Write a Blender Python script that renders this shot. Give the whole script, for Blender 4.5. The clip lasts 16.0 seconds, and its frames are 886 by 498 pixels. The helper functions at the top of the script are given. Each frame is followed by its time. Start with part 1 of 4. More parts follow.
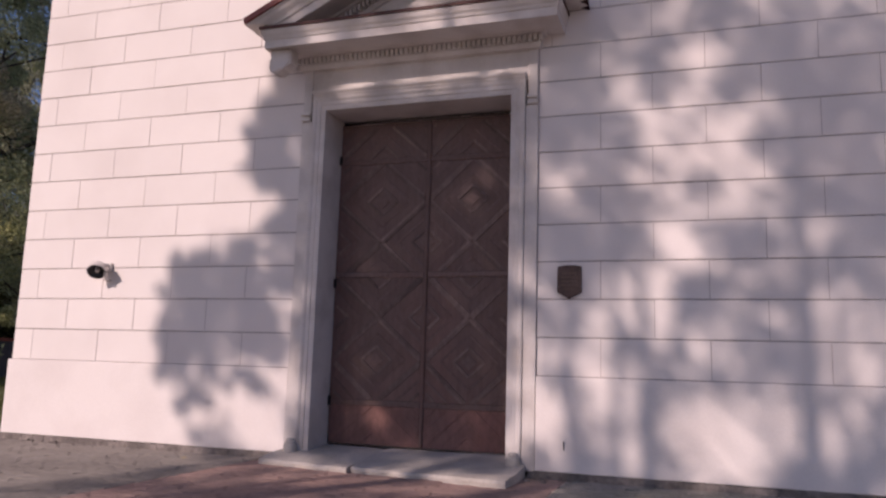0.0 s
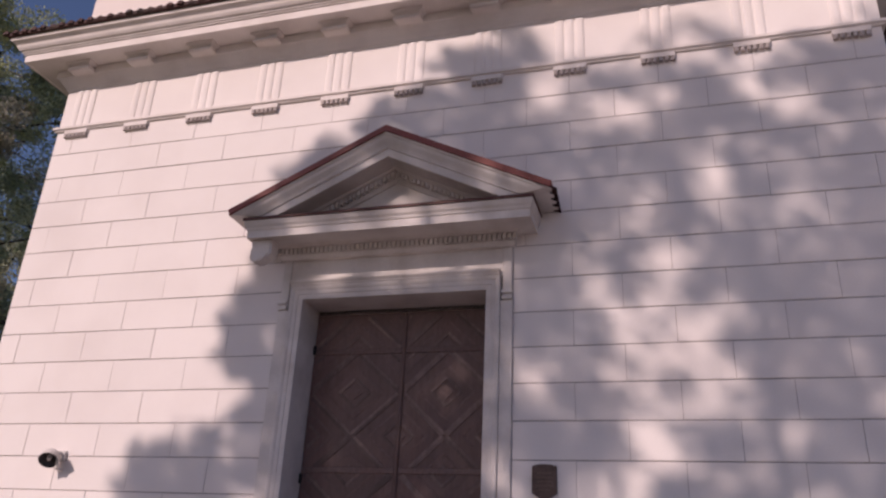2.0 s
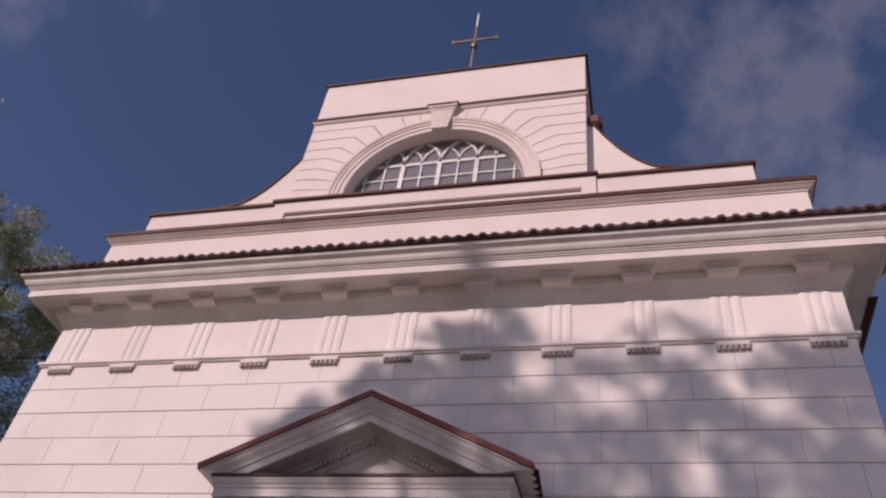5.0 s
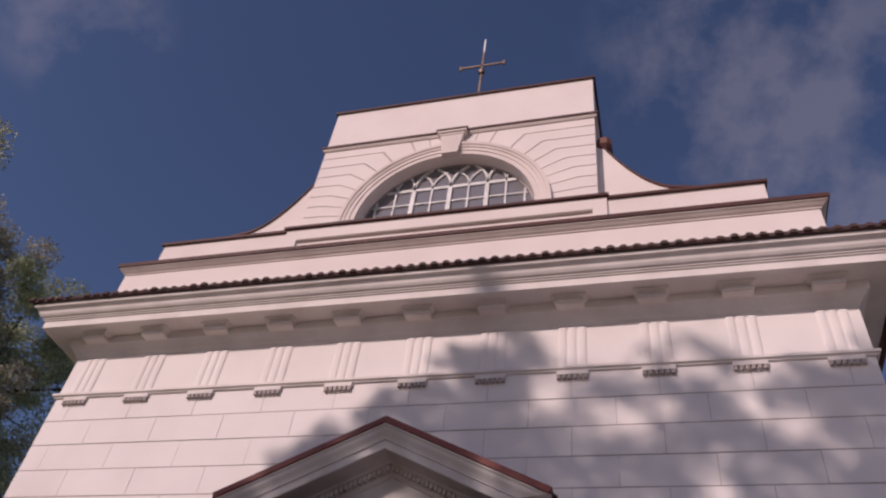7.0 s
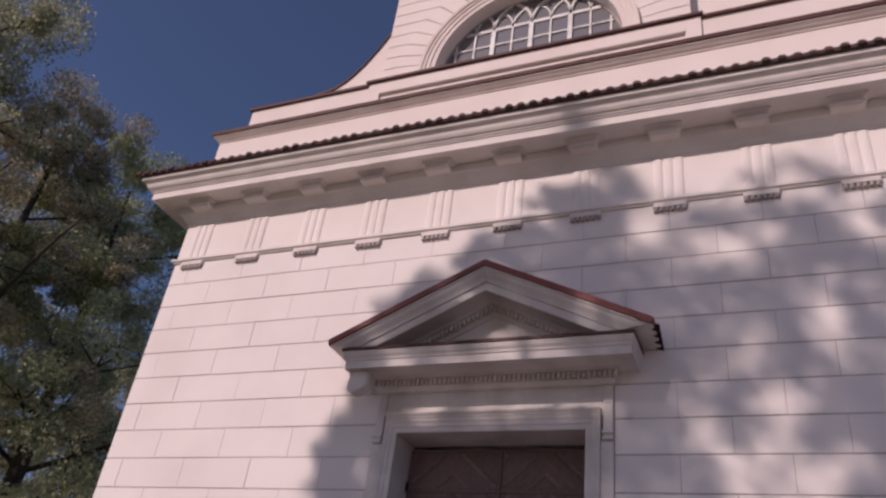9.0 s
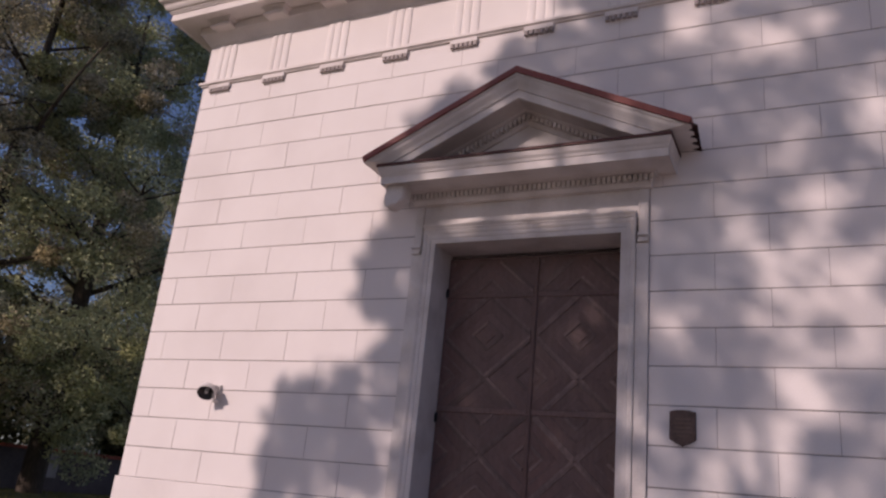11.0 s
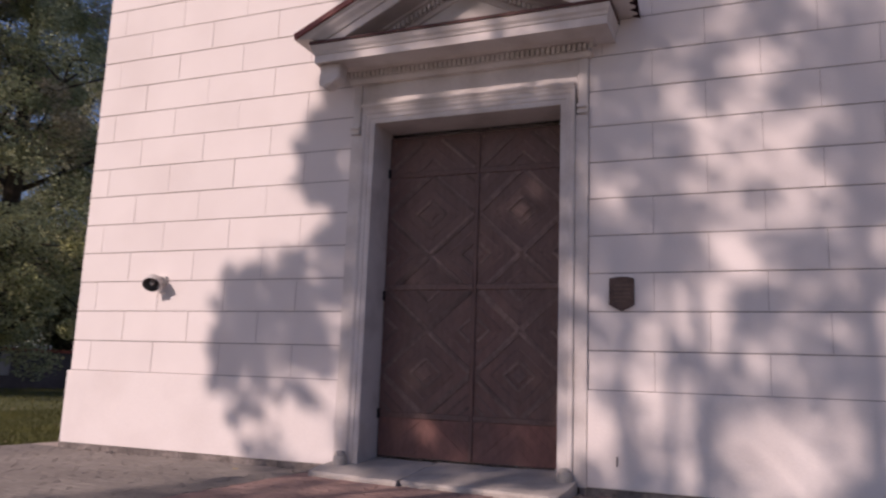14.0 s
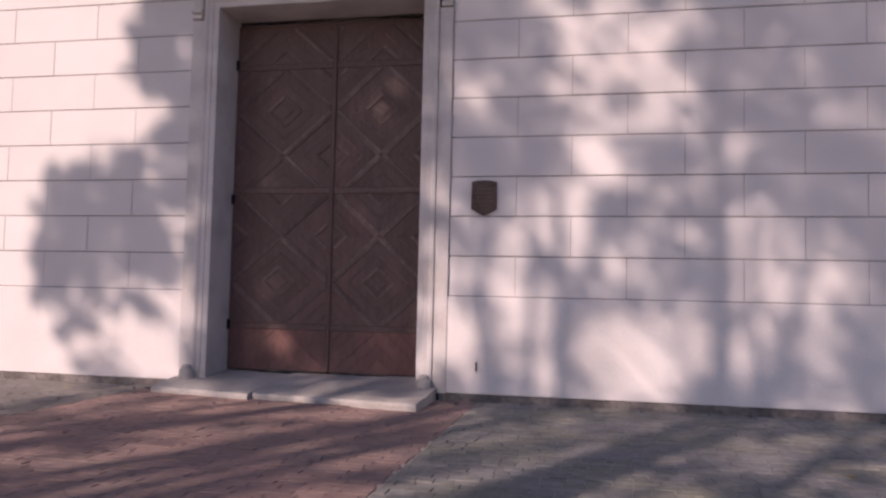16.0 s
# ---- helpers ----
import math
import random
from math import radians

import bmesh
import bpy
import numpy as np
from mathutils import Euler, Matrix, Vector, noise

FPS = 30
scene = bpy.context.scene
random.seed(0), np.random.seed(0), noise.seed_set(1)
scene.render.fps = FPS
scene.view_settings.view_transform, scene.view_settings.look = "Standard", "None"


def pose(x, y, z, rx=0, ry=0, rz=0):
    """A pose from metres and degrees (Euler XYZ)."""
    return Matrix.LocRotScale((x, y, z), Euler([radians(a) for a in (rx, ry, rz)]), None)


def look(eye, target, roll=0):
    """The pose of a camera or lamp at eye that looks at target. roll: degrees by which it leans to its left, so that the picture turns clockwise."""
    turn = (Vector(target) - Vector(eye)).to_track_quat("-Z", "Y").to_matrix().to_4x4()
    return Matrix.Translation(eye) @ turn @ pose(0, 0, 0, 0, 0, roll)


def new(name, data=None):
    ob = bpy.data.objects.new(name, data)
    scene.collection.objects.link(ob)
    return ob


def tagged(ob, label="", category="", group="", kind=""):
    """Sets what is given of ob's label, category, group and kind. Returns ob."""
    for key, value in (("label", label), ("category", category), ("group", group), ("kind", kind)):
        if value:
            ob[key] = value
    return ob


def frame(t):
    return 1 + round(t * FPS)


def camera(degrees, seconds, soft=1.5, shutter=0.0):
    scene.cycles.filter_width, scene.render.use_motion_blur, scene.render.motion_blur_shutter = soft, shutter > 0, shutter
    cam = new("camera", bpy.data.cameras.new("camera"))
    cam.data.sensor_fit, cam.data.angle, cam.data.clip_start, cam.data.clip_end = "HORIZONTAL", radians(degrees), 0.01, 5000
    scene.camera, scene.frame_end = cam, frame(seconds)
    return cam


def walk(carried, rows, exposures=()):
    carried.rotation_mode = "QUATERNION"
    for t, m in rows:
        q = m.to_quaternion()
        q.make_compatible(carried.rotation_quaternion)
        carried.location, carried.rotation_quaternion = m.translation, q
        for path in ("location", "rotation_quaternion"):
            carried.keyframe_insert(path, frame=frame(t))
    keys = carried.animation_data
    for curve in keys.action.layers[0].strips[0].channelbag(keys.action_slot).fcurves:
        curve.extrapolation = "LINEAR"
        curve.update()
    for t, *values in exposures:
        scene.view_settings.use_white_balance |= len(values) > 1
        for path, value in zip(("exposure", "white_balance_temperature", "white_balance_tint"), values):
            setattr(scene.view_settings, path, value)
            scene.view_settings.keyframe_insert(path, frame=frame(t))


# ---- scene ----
cam = camera(59.71, 16.0, soft=2.3, shutter=0.4)
PATH = [
    (0.0, pose(3.757, -9.710, 1.399, 98.60, -1.70, 18.45)),
    (0.5, pose(3.757, -9.719, 1.395, 101.88, -2.27, 19.08)),
    (1.0, pose(3.758, -9.729, 1.394, 105.04, -2.76, 19.27)),
    (1.5, pose(3.752, -9.714, 1.424, 109.10, -2.63, 18.02)),
    (2.0, pose(3.750, -9.730, 1.425, 112.73, -2.65, 16.16)),
    (2.5, pose(3.741, -9.705, 1.442, 115.07, -3.88, 15.29)),
    (3.0, pose(3.742, -9.694, 1.449, 120.67, -4.52, 14.71)),
    (3.5, pose(3.762, -9.704, 1.441, 124.44, -5.42, 14.07)),
    (4.0, pose(3.778, -9.723, 1.435, 127.82, -6.24, 13.29)),
    (4.5, pose(3.779, -9.749, 1.414, 131.25, -6.32, 12.67)),
    (7.0, pose(3.739, -9.743, 1.392, 134.66, -6.29, 13.84)),
    (7.5, pose(3.728, -9.737, 1.394, 131.09, -6.31, 15.46)),
    (8.0, pose(3.714, -9.752, 1.396, 127.81, -6.25, 17.80)),
    (8.5, pose(3.688, -9.747, 1.378, 125.45, -6.52, 19.86)),
    (9.0, pose(3.680, -9.725, 1.371, 122.45, -6.82, 21.74)),
    (9.5, pose(3.677, -9.704, 1.364, 118.56, -7.11, 23.42)),
    (10.0, pose(3.673, -9.692, 1.354, 114.26, -7.03, 24.85)),
    (12.5, pose(3.678, -9.680, 1.366, 103.30, -3.98, 25.23)),
    (13.0, pose(3.680, -9.690, 1.383, 101.65, -3.45, 25.46)),
    (13.5, pose(3.688, -9.680, 1.379, 99.97, -2.78, 25.40)),
    (14.0, pose(3.716, -9.651, 1.377, 99.55, -2.06, 21.97)),
    (14.5, pose(3.737, -9.646, 1.355, 98.83, -2.02, 18.91)),
    (15.0, pose(3.705, -9.555, 1.352, 96.82, -1.90, 16.25)),
    (15.5, pose(3.626, -9.374, 1.348, 95.02, -2.21, 13.67)),
    (16.0, pose(3.569, -9.164, 1.329, 93.33, -1.27, 11.59)),
]
walk(cam, PATH, [(t, stops, kelvin, 33) for t, stops, kelvin in ((0.0, -0.07, 7120), (1.5, -0.13, 7120), (3.5, -0.25, 7020), (7.0, -0.34, 6980), (9.0, -0.35, 6980), (12.5, -0.27, 7100), (14.5, -0.09, 7150), (16.0, 0.10, 7150))])

# ---- light ----
SUN_WAY = Vector((0.48, 1.0, -0.65)).normalized()   # the way the sunlight travels
world = bpy.data.worlds.new("sky")
scene.world = world
world.use_nodes = True
wn, wl = world.node_tree.nodes, world.node_tree.links
sky = wn.new("ShaderNodeTexSky")
sky.sky_type, sky.sun_disc = "NISHITA", False
sky.sun_elevation, sky.sun_rotation = math.asin(-SUN_WAY.z), math.atan2(-SUN_WAY.x, -SUN_WAY.y)
sky.air_density, sky.dust_density, sky.ozone_density = 1.0, 1.0, 6.0
wco = wn.new("ShaderNodeTexCoord")
wmap = wn.new("ShaderNodeMapping")
wmap.inputs["Scale"].default_value = (2.6, 2.6, 2.0)
wno = wn.new("ShaderNodeTexNoise")
wno.inputs["Scale"].default_value, wno.inputs["Detail"].default_value, wno.inputs["Roughness"].default_value = 2.6, 6.0, 0.58
wra = wn.new("ShaderNodeValToRGB")
wra.color_ramp.elements[0].position, wra.color_ramp.elements[0].color = 0.46, (0, 0, 0, 1)
wra.color_ramp.elements[1].position, wra.color_ramp.elements[1].color = 0.61, (0.40, 0.40, 0.40, 1)
wmi = wn.new("ShaderNodeMixRGB")
wmi.inputs[2].default_value = (4.2, 4.3, 4.8, 1)
wmap.inputs["Location"].default_value = (2.7, 1.9, 0.5)
wl.new(wco.outputs["Generated"], wmap.inputs[0])
wl.new(wmap.outputs[0], wno.inputs["Vector"])
wl.new(wno.outputs[0], wra.inputs[0])
clouds = None
for way, wide, much in (((0.16, 0.54, 0.826), 0.970, 0.62), ((0.229, 0.62, 0.751), 0.972, 0.65), ((-0.585, 0.300, 0.754), 0.9935, 0.55)):
    dot, rng_ = wn.new("ShaderNodeVectorMath"), wn.new("ShaderNodeMapRange")
    dot.operation, dot.inputs[1].default_value = "DOT_PRODUCT", way
    rng_.interpolation_type = "SMOOTHSTEP"
    rng_.inputs[1].default_value, rng_.inputs[2].default_value, rng_.inputs[4].default_value = wide, 0.999, much
    wl.new(wco.outputs["Generated"], dot.inputs[0])
    wl.new(dot.outputs["Value"], rng_.inputs[0])
    if clouds:
        both = wn.new("ShaderNodeMath")
        both.operation = "MAXIMUM"
        wl.new(clouds, both.inputs[0])
        wl.new(rng_.outputs[0], both.inputs[1])
        clouds = both.outputs[0]
    else:
        clouds = rng_.outputs[0]
thin = wn.new("ShaderNodeMath")
thin.operation = "MULTIPLY"
wl.new(wra.outputs[0], thin.inputs[0])
wl.new(clouds, thin.inputs[1])
wl.new(thin.outputs[0], wmi.inputs[0])
wl.new(sky.outputs[0], wmi.inputs[1])
wl.new(wmi.outputs[0], wn["Background"].inputs[0])
wn["Background"].inputs[1].default_value = 0.092
sun = new("sun", bpy.data.lights.new("sun", "SUN"))
sun.data.energy, sun.data.angle, sun.data.color = 3.4, radians(0.6), (1.0, 0.93, 0.84)
sun.matrix_world = look((0, 0, 30), Vector((0, 0, 30)) + SUN_WAY)


# ---- materials ----
def material(name, base, vary=0.12, grain=40.0, stain=1.2, rough=0.85, bump=0.15, metal=0.0, rand=0.0, island=0.0, tint=None, stretch=(1, 1, 1), spec=0.3):
    """A surface of one base colour with fine grain, broad stains towards `tint`, and relief."""
    m = bpy.data.materials.new(name)
    m.use_nodes = True
    n, l = m.node_tree.nodes, m.node_tree.links
    p = n["Principled BSDF"]
    p.inputs["Roughness"].default_value, p.inputs["Metallic"].default_value = rough, metal
    p.inputs["Specular IOR Level"].default_value = spec
    co, mp = n.new("ShaderNodeTexCoord"), n.new("ShaderNodeMapping")
    mp.inputs["Scale"].default_value = stretch
    geo = n.new("ShaderNodeNewGeometry")
    l.new(geo.outputs["Position"], mp.inputs[0])
    fine, broad = n.new("ShaderNodeTexNoise"), n.new("ShaderNodeTexNoise")
    fine.inputs["Scale"].default_value, fine.inputs["Detail"].default_value = grain, 6.0
    broad.inputs["Scale"].default_value, broad.inputs["Detail"].default_value = stain, 5.0
    l.new(mp.outputs[0], fine.inputs["Vector"])
    l.new(mp.outputs[0], broad.inputs["Vector"])
    tint = tint or tuple(c * 0.7 for c in base)
    mix = n.new("ShaderNodeMixRGB")
    mix.inputs[1].default_value, mix.inputs[2].default_value = (*base, 1), (*tint, 1)
    ramp = n.new("ShaderNodeMapRange")
    ramp.inputs[1].default_value, ramp.inputs[2].default_value = 0.42, 0.72
    l.new(broad.outputs[0], ramp.inputs[0])
    l.new(ramp.outputs[0], mix.inputs[0])
    hsv = n.new("ShaderNodeHueSaturation")
    l.new(mix.outputs[0], hsv.inputs["Color"])
    val = n.new("ShaderNodeMapRange")
    val.inputs[1].default_value, val.inputs[2].default_value = 0.25, 0.75
    val.inputs[3].default_value, val.inputs[4].default_value = 1 - vary, 1 + vary
    l.new(fine.outputs[0], val.inputs[0])
    out = val.outputs[0]
    for amount, kind in ((rand, "o"), (island, "i")):
        if amount:
            src = n.new("ShaderNodeObjectInfo").outputs["Random"] if kind == "o" else geo.outputs["Random Per Island"]
            r = n.new("ShaderNodeMapRange")
            r.inputs[3].default_value, r.inputs[4].default_value = 1 - amount, 1 + amount
            mu = n.new("ShaderNodeMath")
            mu.operation = "MULTIPLY"
            l.new(src, r.inputs[0])
            l.new(r.outputs[0], mu.inputs[0])
            l.new(out, mu.inputs[1])
            out = mu.outputs[0]
    l.new(out, hsv.inputs["Value"])
    l.new(hsv.outputs[0], p.inputs["Base Color"])
    if bump:
        b = n.new("ShaderNodeBump")
        b.inputs["Strength"].default_value, b.inputs["Distance"].default_value = bump, 0.01
        l.new(fine.outputs[0], b.inputs["Height"])
        l.new(b.outputs[0], p.inputs["Normal"])
    return m


def leaf_material(name, base, island=0.45):
    m = material(name, base, 0.1, 3.0, 0.35, 0.6, 0, island=island, tint=(base[0] * 1.3, base[1] * 1.2, base[2] * 0.95))
    n, l = m.node_tree.nodes, m.node_tree.links
    p = n["Principled BSDF"]
    tr, ad = n.new("ShaderNodeBsdfTranslucent"), n.new("ShaderNodeMixShader")
    ad.inputs[0].default_value = 0.48
    l.new(p.inputs["Base Color"].links[0].from_socket, tr.inputs[0])
    l.new(p.outputs[0], ad.inputs[1])
    l.new(tr.outputs[0], ad.inputs[2])
    l.new(ad.outputs[0], n["Material Output"].inputs[0])
    return m


STUCCO = material("white_stucco", (0.80, 0.745, 0.72), 0.03, 55, 0.7, 0.9, 0.22, rand=0.018, tint=(0.74, 0.68, 0.655))
ATTIC = material("pink_stucco", (0.80, 0.715, 0.68), 0.03, 55, 0.7, 0.9, 0.22, rand=0.012, tint=(0.75, 0.655, 0.62))
ATTIC_TRIM = material("pink_stucco_trim", (0.74, 0.64, 0.60), 0.04, 50, 1.3, 0.85, 0.2, tint=(0.62, 0.52, 0.48))
PLINTH = material("plinth_stucco", (0.80, 0.745, 0.72), 0.03, 45, 0.9, 0.9, 0.3, tint=(0.73, 0.67, 0.645))
JOINT = material("stucco_joint", (0.38, 0.33, 0.315), 0.08, 60, 2.0, 0.95, 0.2)
JOINT_BED = material("shallow_joint", (0.50, 0.445, 0.425), 0.08, 60, 2.0, 0.95, 0.2)
ATTIC_JOINT = material("pink_stucco_joint", (0.56, 0.47, 0.44), 0.08, 60, 2.0, 0.95, 0.2)
TRIM = material("stucco_trim", (0.76, 0.70, 0.67), 0.04, 50, 1.3, 0.85, 0.2, tint=(0.62, 0.56, 0.53))
GUTTA = material("grey_guttae", (0.46, 0.40, 0.38), 0.08, 50, 2.0, 0.9, 0.2)
SURROUND = material("painted_surround", (0.70, 0.65, 0.62), 0.05, 45, 1.8, 0.8, 0.2, tint=(0.52, 0.47, 0.44))
WOOD_RED = material("reddish_door_wood", (0.22, 0.105, 0.09), 0.18, 18, 1.6, 0.6, 0.2, rand=0.08, tint=(0.165, 0.09, 0.08), stretch=(1, 1, 0.4))
WOOD = material("dark_door_wood", (0.148, 0.094, 0.085), 0.16, 18, 1.3, 0.6, 0.2, rand=0.08, tint=(0.175, 0.098, 0.086), stretch=(1, 1, 0.25))
WOOD_EDGE = material("door_batten_wood", (0.15, 0.098, 0.09), 0.22, 22, 1.6, 0.55, 0.2, rand=0.12, tint=(0.165, 0.095, 0.082))
WOOD_LIGHT = material("worn_batten_wood", (0.178, 0.12, 0.108), 0.25, 22, 2.2, 0.55, 0.25, rand=0.3, tint=(0.118, 0.077, 0.070), stretch=(1, 1, 0.6))
IRON = material("dark_iron", (0.035, 0.030, 0.030), 0.2, 60, 4, 0.5, 0.2, metal=0.6)
REDTIN = material("red_brown_sheet_metal", (0.26, 0.075, 0.06), 0.12, 30, 1.5, 0.5, 0.1, tint=(0.17, 0.055, 0.045))
DARKTIN = material("brown_flashing", (0.105, 0.048, 0.043), 0.15, 30, 1.5, 0.6, 0.1, spec=0.2)
CAPTIN = material("faded_red_tin", (0.20, 0.09, 0.075), 0.12, 30, 1.5, 0.6, 0.1, tint=(0.14, 0.06, 0.05))
TILE = material("weathered_clay_tile", (0.080, 0.043, 0.04), 0.25, 35, 2.5, 0.85, 0.4, rand=0.25, tint=(0.07, 0.05, 0.045))
STONE = material("worn_step_stone", (0.50, 0.46, 0.42), 0.15, 38, 2.2, 0.85, 0.5, tint=(0.36, 0.33, 0.30))
FOOT = material("foundation_stone", (0.16, 0.14, 0.13), 0.35, 16, 3.0, 0.95, 0.9, tint=(0.30, 0.26, 0.24))
PLAQUE = material("bronze_plaque", (0.12, 0.08, 0.07), 0.2, 40, 8, 0.5, 0.3, metal=0.4)
LETTER = material("plaque_relief", (0.16, 0.11, 0.09), 0.1, 40, 8, 0.5, 0.1, metal=0.4)
WOOD_GREY = material("grey_window_wood", (0.42, 0.38, 0.37), 0.1, 40, 3, 0.7, 0.1)
WHITEPAINT = material("white_window_paint", (0.78, 0.76, 0.74), 0.03, 50, 3, 0.5, 0.05)
GREYMETAL = material("grey_lamp_housing", (0.12, 0.11, 0.11), 0.1, 50, 4, 0.45, 0.1, metal=0.3)
PALE = material("pale_lamp_bracket", (0.62, 0.58, 0.55), 0.05, 50, 4, 0.5, 0.05)
PALE_PANEL = material("pale_grey_panel", (0.42, 0.40, 0.40), 0.12, 20, 2, 0.8, 0.2)
GOLD = material("tarnished_gilt", (0.26, 0.19, 0.15), 0.2, 20, 3, 0.4, 0.1, metal=0.7)
REDPAVER = material("red_brick_paver", (0.32, 0.21, 0.185), 0.15, 16, 0.8, 0.95, 0.25, island=0.06, tint=(0.26, 0.19, 0.17))
GREYPAVER = material("grey_paver", (0.225, 0.20, 0.18), 0.15, 16, 0.8, 0.95, 0.25, island=0.06, tint=(0.30, 0.27, 0.24))
COBBLE = material("grey_cobble", (0.24, 0.23, 0.22), 0.2, 16, 0.9, 0.95, 0.4, island=0.12, tint=(0.26, 0.25, 0.20))
# joint sand, kept pale so the unseen yard throws warm fill on the front
BEDSAND = material("joint_and_bounce_sand", (0.50, 0.42, 0.36), 0.25, 30, 1.4, 0.95, 0.5, tint=(0.42, 0.35, 0.30))
SOIL = material("lawn_soil", (0.11, 0.12, 0.05), 0.3, 20, 0.25, 0.95, 0.6, tint=(0.125, 0.13, 0.055))
GRASS = leaf_material("grass_blades", (0.135, 0.145, 0.058), 0.3)
BARK = material("bark", (0.085, 0.068, 0.055), 0.35, 14, 2, 0.95, 0.9, stretch=(1, 1, 0.3))
LEAF = leaf_material("broad_leaf", (0.42, 0.46, 0.29))
LEAF_DRY = leaf_material("turning_leaf", (0.43, 0.40, 0.30))
LEAF_DARK = leaf_material("shade_leaf", (0.38, 0.40, 0.29))
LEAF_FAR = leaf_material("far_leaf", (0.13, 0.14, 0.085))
DRY_LEAF = material("dry_leaf", (0.34, 0.27, 0.14), 0.2, 20, 3, 0.8, 0.1, island=0.3)
BRICK = material("dark_boundary_brick", (0.13, 0.11, 0.11), 0.3, 12, 1, 0.9, 0.4)
REDTILE = material("red_coping_tile", (0.36, 0.10, 0.07), 0.2, 12, 1, 0.8, 0.3)

GLASS = bpy.data.materials.new("window_glass")
GLASS.use_nodes = True
gp = GLASS.node_tree.nodes["Principled BSDF"]
gp.inputs["Base Color"].default_value = (0.19, 0.185, 0.20, 1)
gp.inputs["Roughness"].default_value = 0.12
gp.inputs["Specular IOR Level"].default_value = 0.8


# ---- mesh helpers ----
def link(name, bm, mat, parent=None, label=""):
    me = bpy.data.meshes.new(name)
    bmesh.ops.recalc_face_normals(bm, faces=bm.faces)
    bm.to_mesh(me)
    bm.free()
    me.materials.append(mat)
    ob = new(name, me)
    ob.parent = parent
    return tagged(ob, label) if label else ob


part = link


def share(name, me, parent, at):
    ob = new(name, me)
    ob.parent, ob.location = parent, at
    return ob


def empty(name, at=(0, 0, 0)):
    ob = new(name)
    ob.location, ob.empty_display_size = at, 0.2
    return ob


def add_box(bm, x0, x1, y0, y1, z0, z1, bevel=0.0):
    r = bmesh.ops.create_cube(bm, size=1, matrix=Matrix.LocRotScale(((x0 + x1) / 2, (y0 + y1) / 2, (z0 + z1) / 2), None, (x1 - x0, y1 - y0, z1 - z0)))
    if bevel:
        es = list({e for v in r["verts"] for e in v.link_edges})
        bmesh.ops.bevel(bm, geom=es, offset=bevel, segments=1, affect="EDGES")


def a_box(*a, **k):
    bm = bmesh.new()
    add_box(bm, *a, **k)
    return bm


def add_strip(bm, rows, close=False):
    """Faces between successive rows of points of one length."""
    vs = [[bm.verts.new(p) for p in r] for r in rows]
    for a, b in zip(vs, vs[1:] + ([vs[0]] if close else [])):
        for i in range(len(a) - 1):
            bm.faces.new((a[i], a[i + 1], b[i + 1], b[i]))
    return vs


def around(W, y0, yback, profile, side=1.0):
    """A moulding that runs along a front and turns both corners. profile: (projection, z) from below to above."""
    bm = bmesh.new()
    rows = [[(-(W + o * side), yback, z), (-(W + o * side), y0 - o, z), (W + o * side, y0 - o, z), (W + o * side, yback, z)] for o, z in profile]
    vs = add_strip(bm, rows, close=True)
    bm.faces.new([r[0] for r in vs])
    bm.faces.new([r[-1] for r in vs])
    return bm


def prism(bm, outline, y0, y1):
    """An outline of (x, z) made solid between y0 and y1."""
    a = [bm.verts.new((x, y0, z)) for x, z in outline]
    b = [bm.verts.new((x, y1, z)) for x, z in outline]
    bm.faces.new(a)
    bm.faces.new(b[::-1])
    for i in range(len(a)):
        j = (i + 1) % len(a)
        bm.faces.new((a[j], a[i], b[i], b[j]))


def bar(bm, pts, w, y0, y1):
    """A flat bar of width w that follows points (x, z) between y0 and y1."""
    rows = []
    for i, (x, z) in enumerate(pts):
        ax, az = pts[max(i - 1, 0)]
        bx, bz = pts[min(i + 1, len(pts) - 1)]
        d = math.hypot(bx - ax, bz - az) or 1
        nx, nz = -(bz - az) / d * w / 2, (bx - ax) / d * w / 2
        rows.append([(x + nx, y0, z + nz), (x - nx, y0, z - nz), (x - nx, y1, z - nz), (x + nx, y1, z + nz), (x + nx, y0, z + nz)])
    vs = add_strip(bm, rows)
    bm.faces.new(vs[0][:4])
    bm.faces.new(vs[-1][3::-1])
    bmesh.ops.remove_doubles(bm, verts=bm.verts, dist=1e-5)


def lathe(bm, at, rings, n=20):
    rows = [[(at[0] + r * math.cos(2 * math.pi * k / n), at[1] + r * math.sin(2 * math.pi * k / n), at[2] + z) for k in range(n + 1)] for r, z in rings]
    add_strip(bm, rows)
    bmesh.ops.remove_doubles(bm, verts=bm.verts, dist=1e-4)


# ---- measures of the front ----
HALF = 6.80          # half the front's width
ZP, COURSE = 1.308, 0.4824
ZT = ZP + 15 * COURSE      # underside of the frieze, 8.54
OPEN, HEAD = 1.38, 5.02    # half the doorway's width, its head
EDGE = 1.755               # where the coursed wall meets the surround
GROUND = 0.06
DEPTH = 0.53               # how far the door stands back

# ---- ground ----
bm = bmesh.new()
add_strip(bm, [[(x, y, GROUND - 0.05 if abs(x) < 90 and abs(y) < 90 else GROUND - 0.4) for x in (-1500, -90, -30, 0, 30, 90, 1500)] for y in (-1500, -90, -30, 0, 30, 90, 1500)])
tagged(link("ground", bm, SOIL), "green lawn ground reaching far behind the church", "ground", kind="structure")
# beyond the pavers the slab is an added reflector, out of view
pavement = link("pavement", a_box(-7.7, 40, -38, 0.9, -0.2, GROUND - 0.0075), BEDSAND)
tagged(pavement, "sandy mossy paved yard, stretched unseen behind the viewer to bounce light", "pavement", kind="structure")


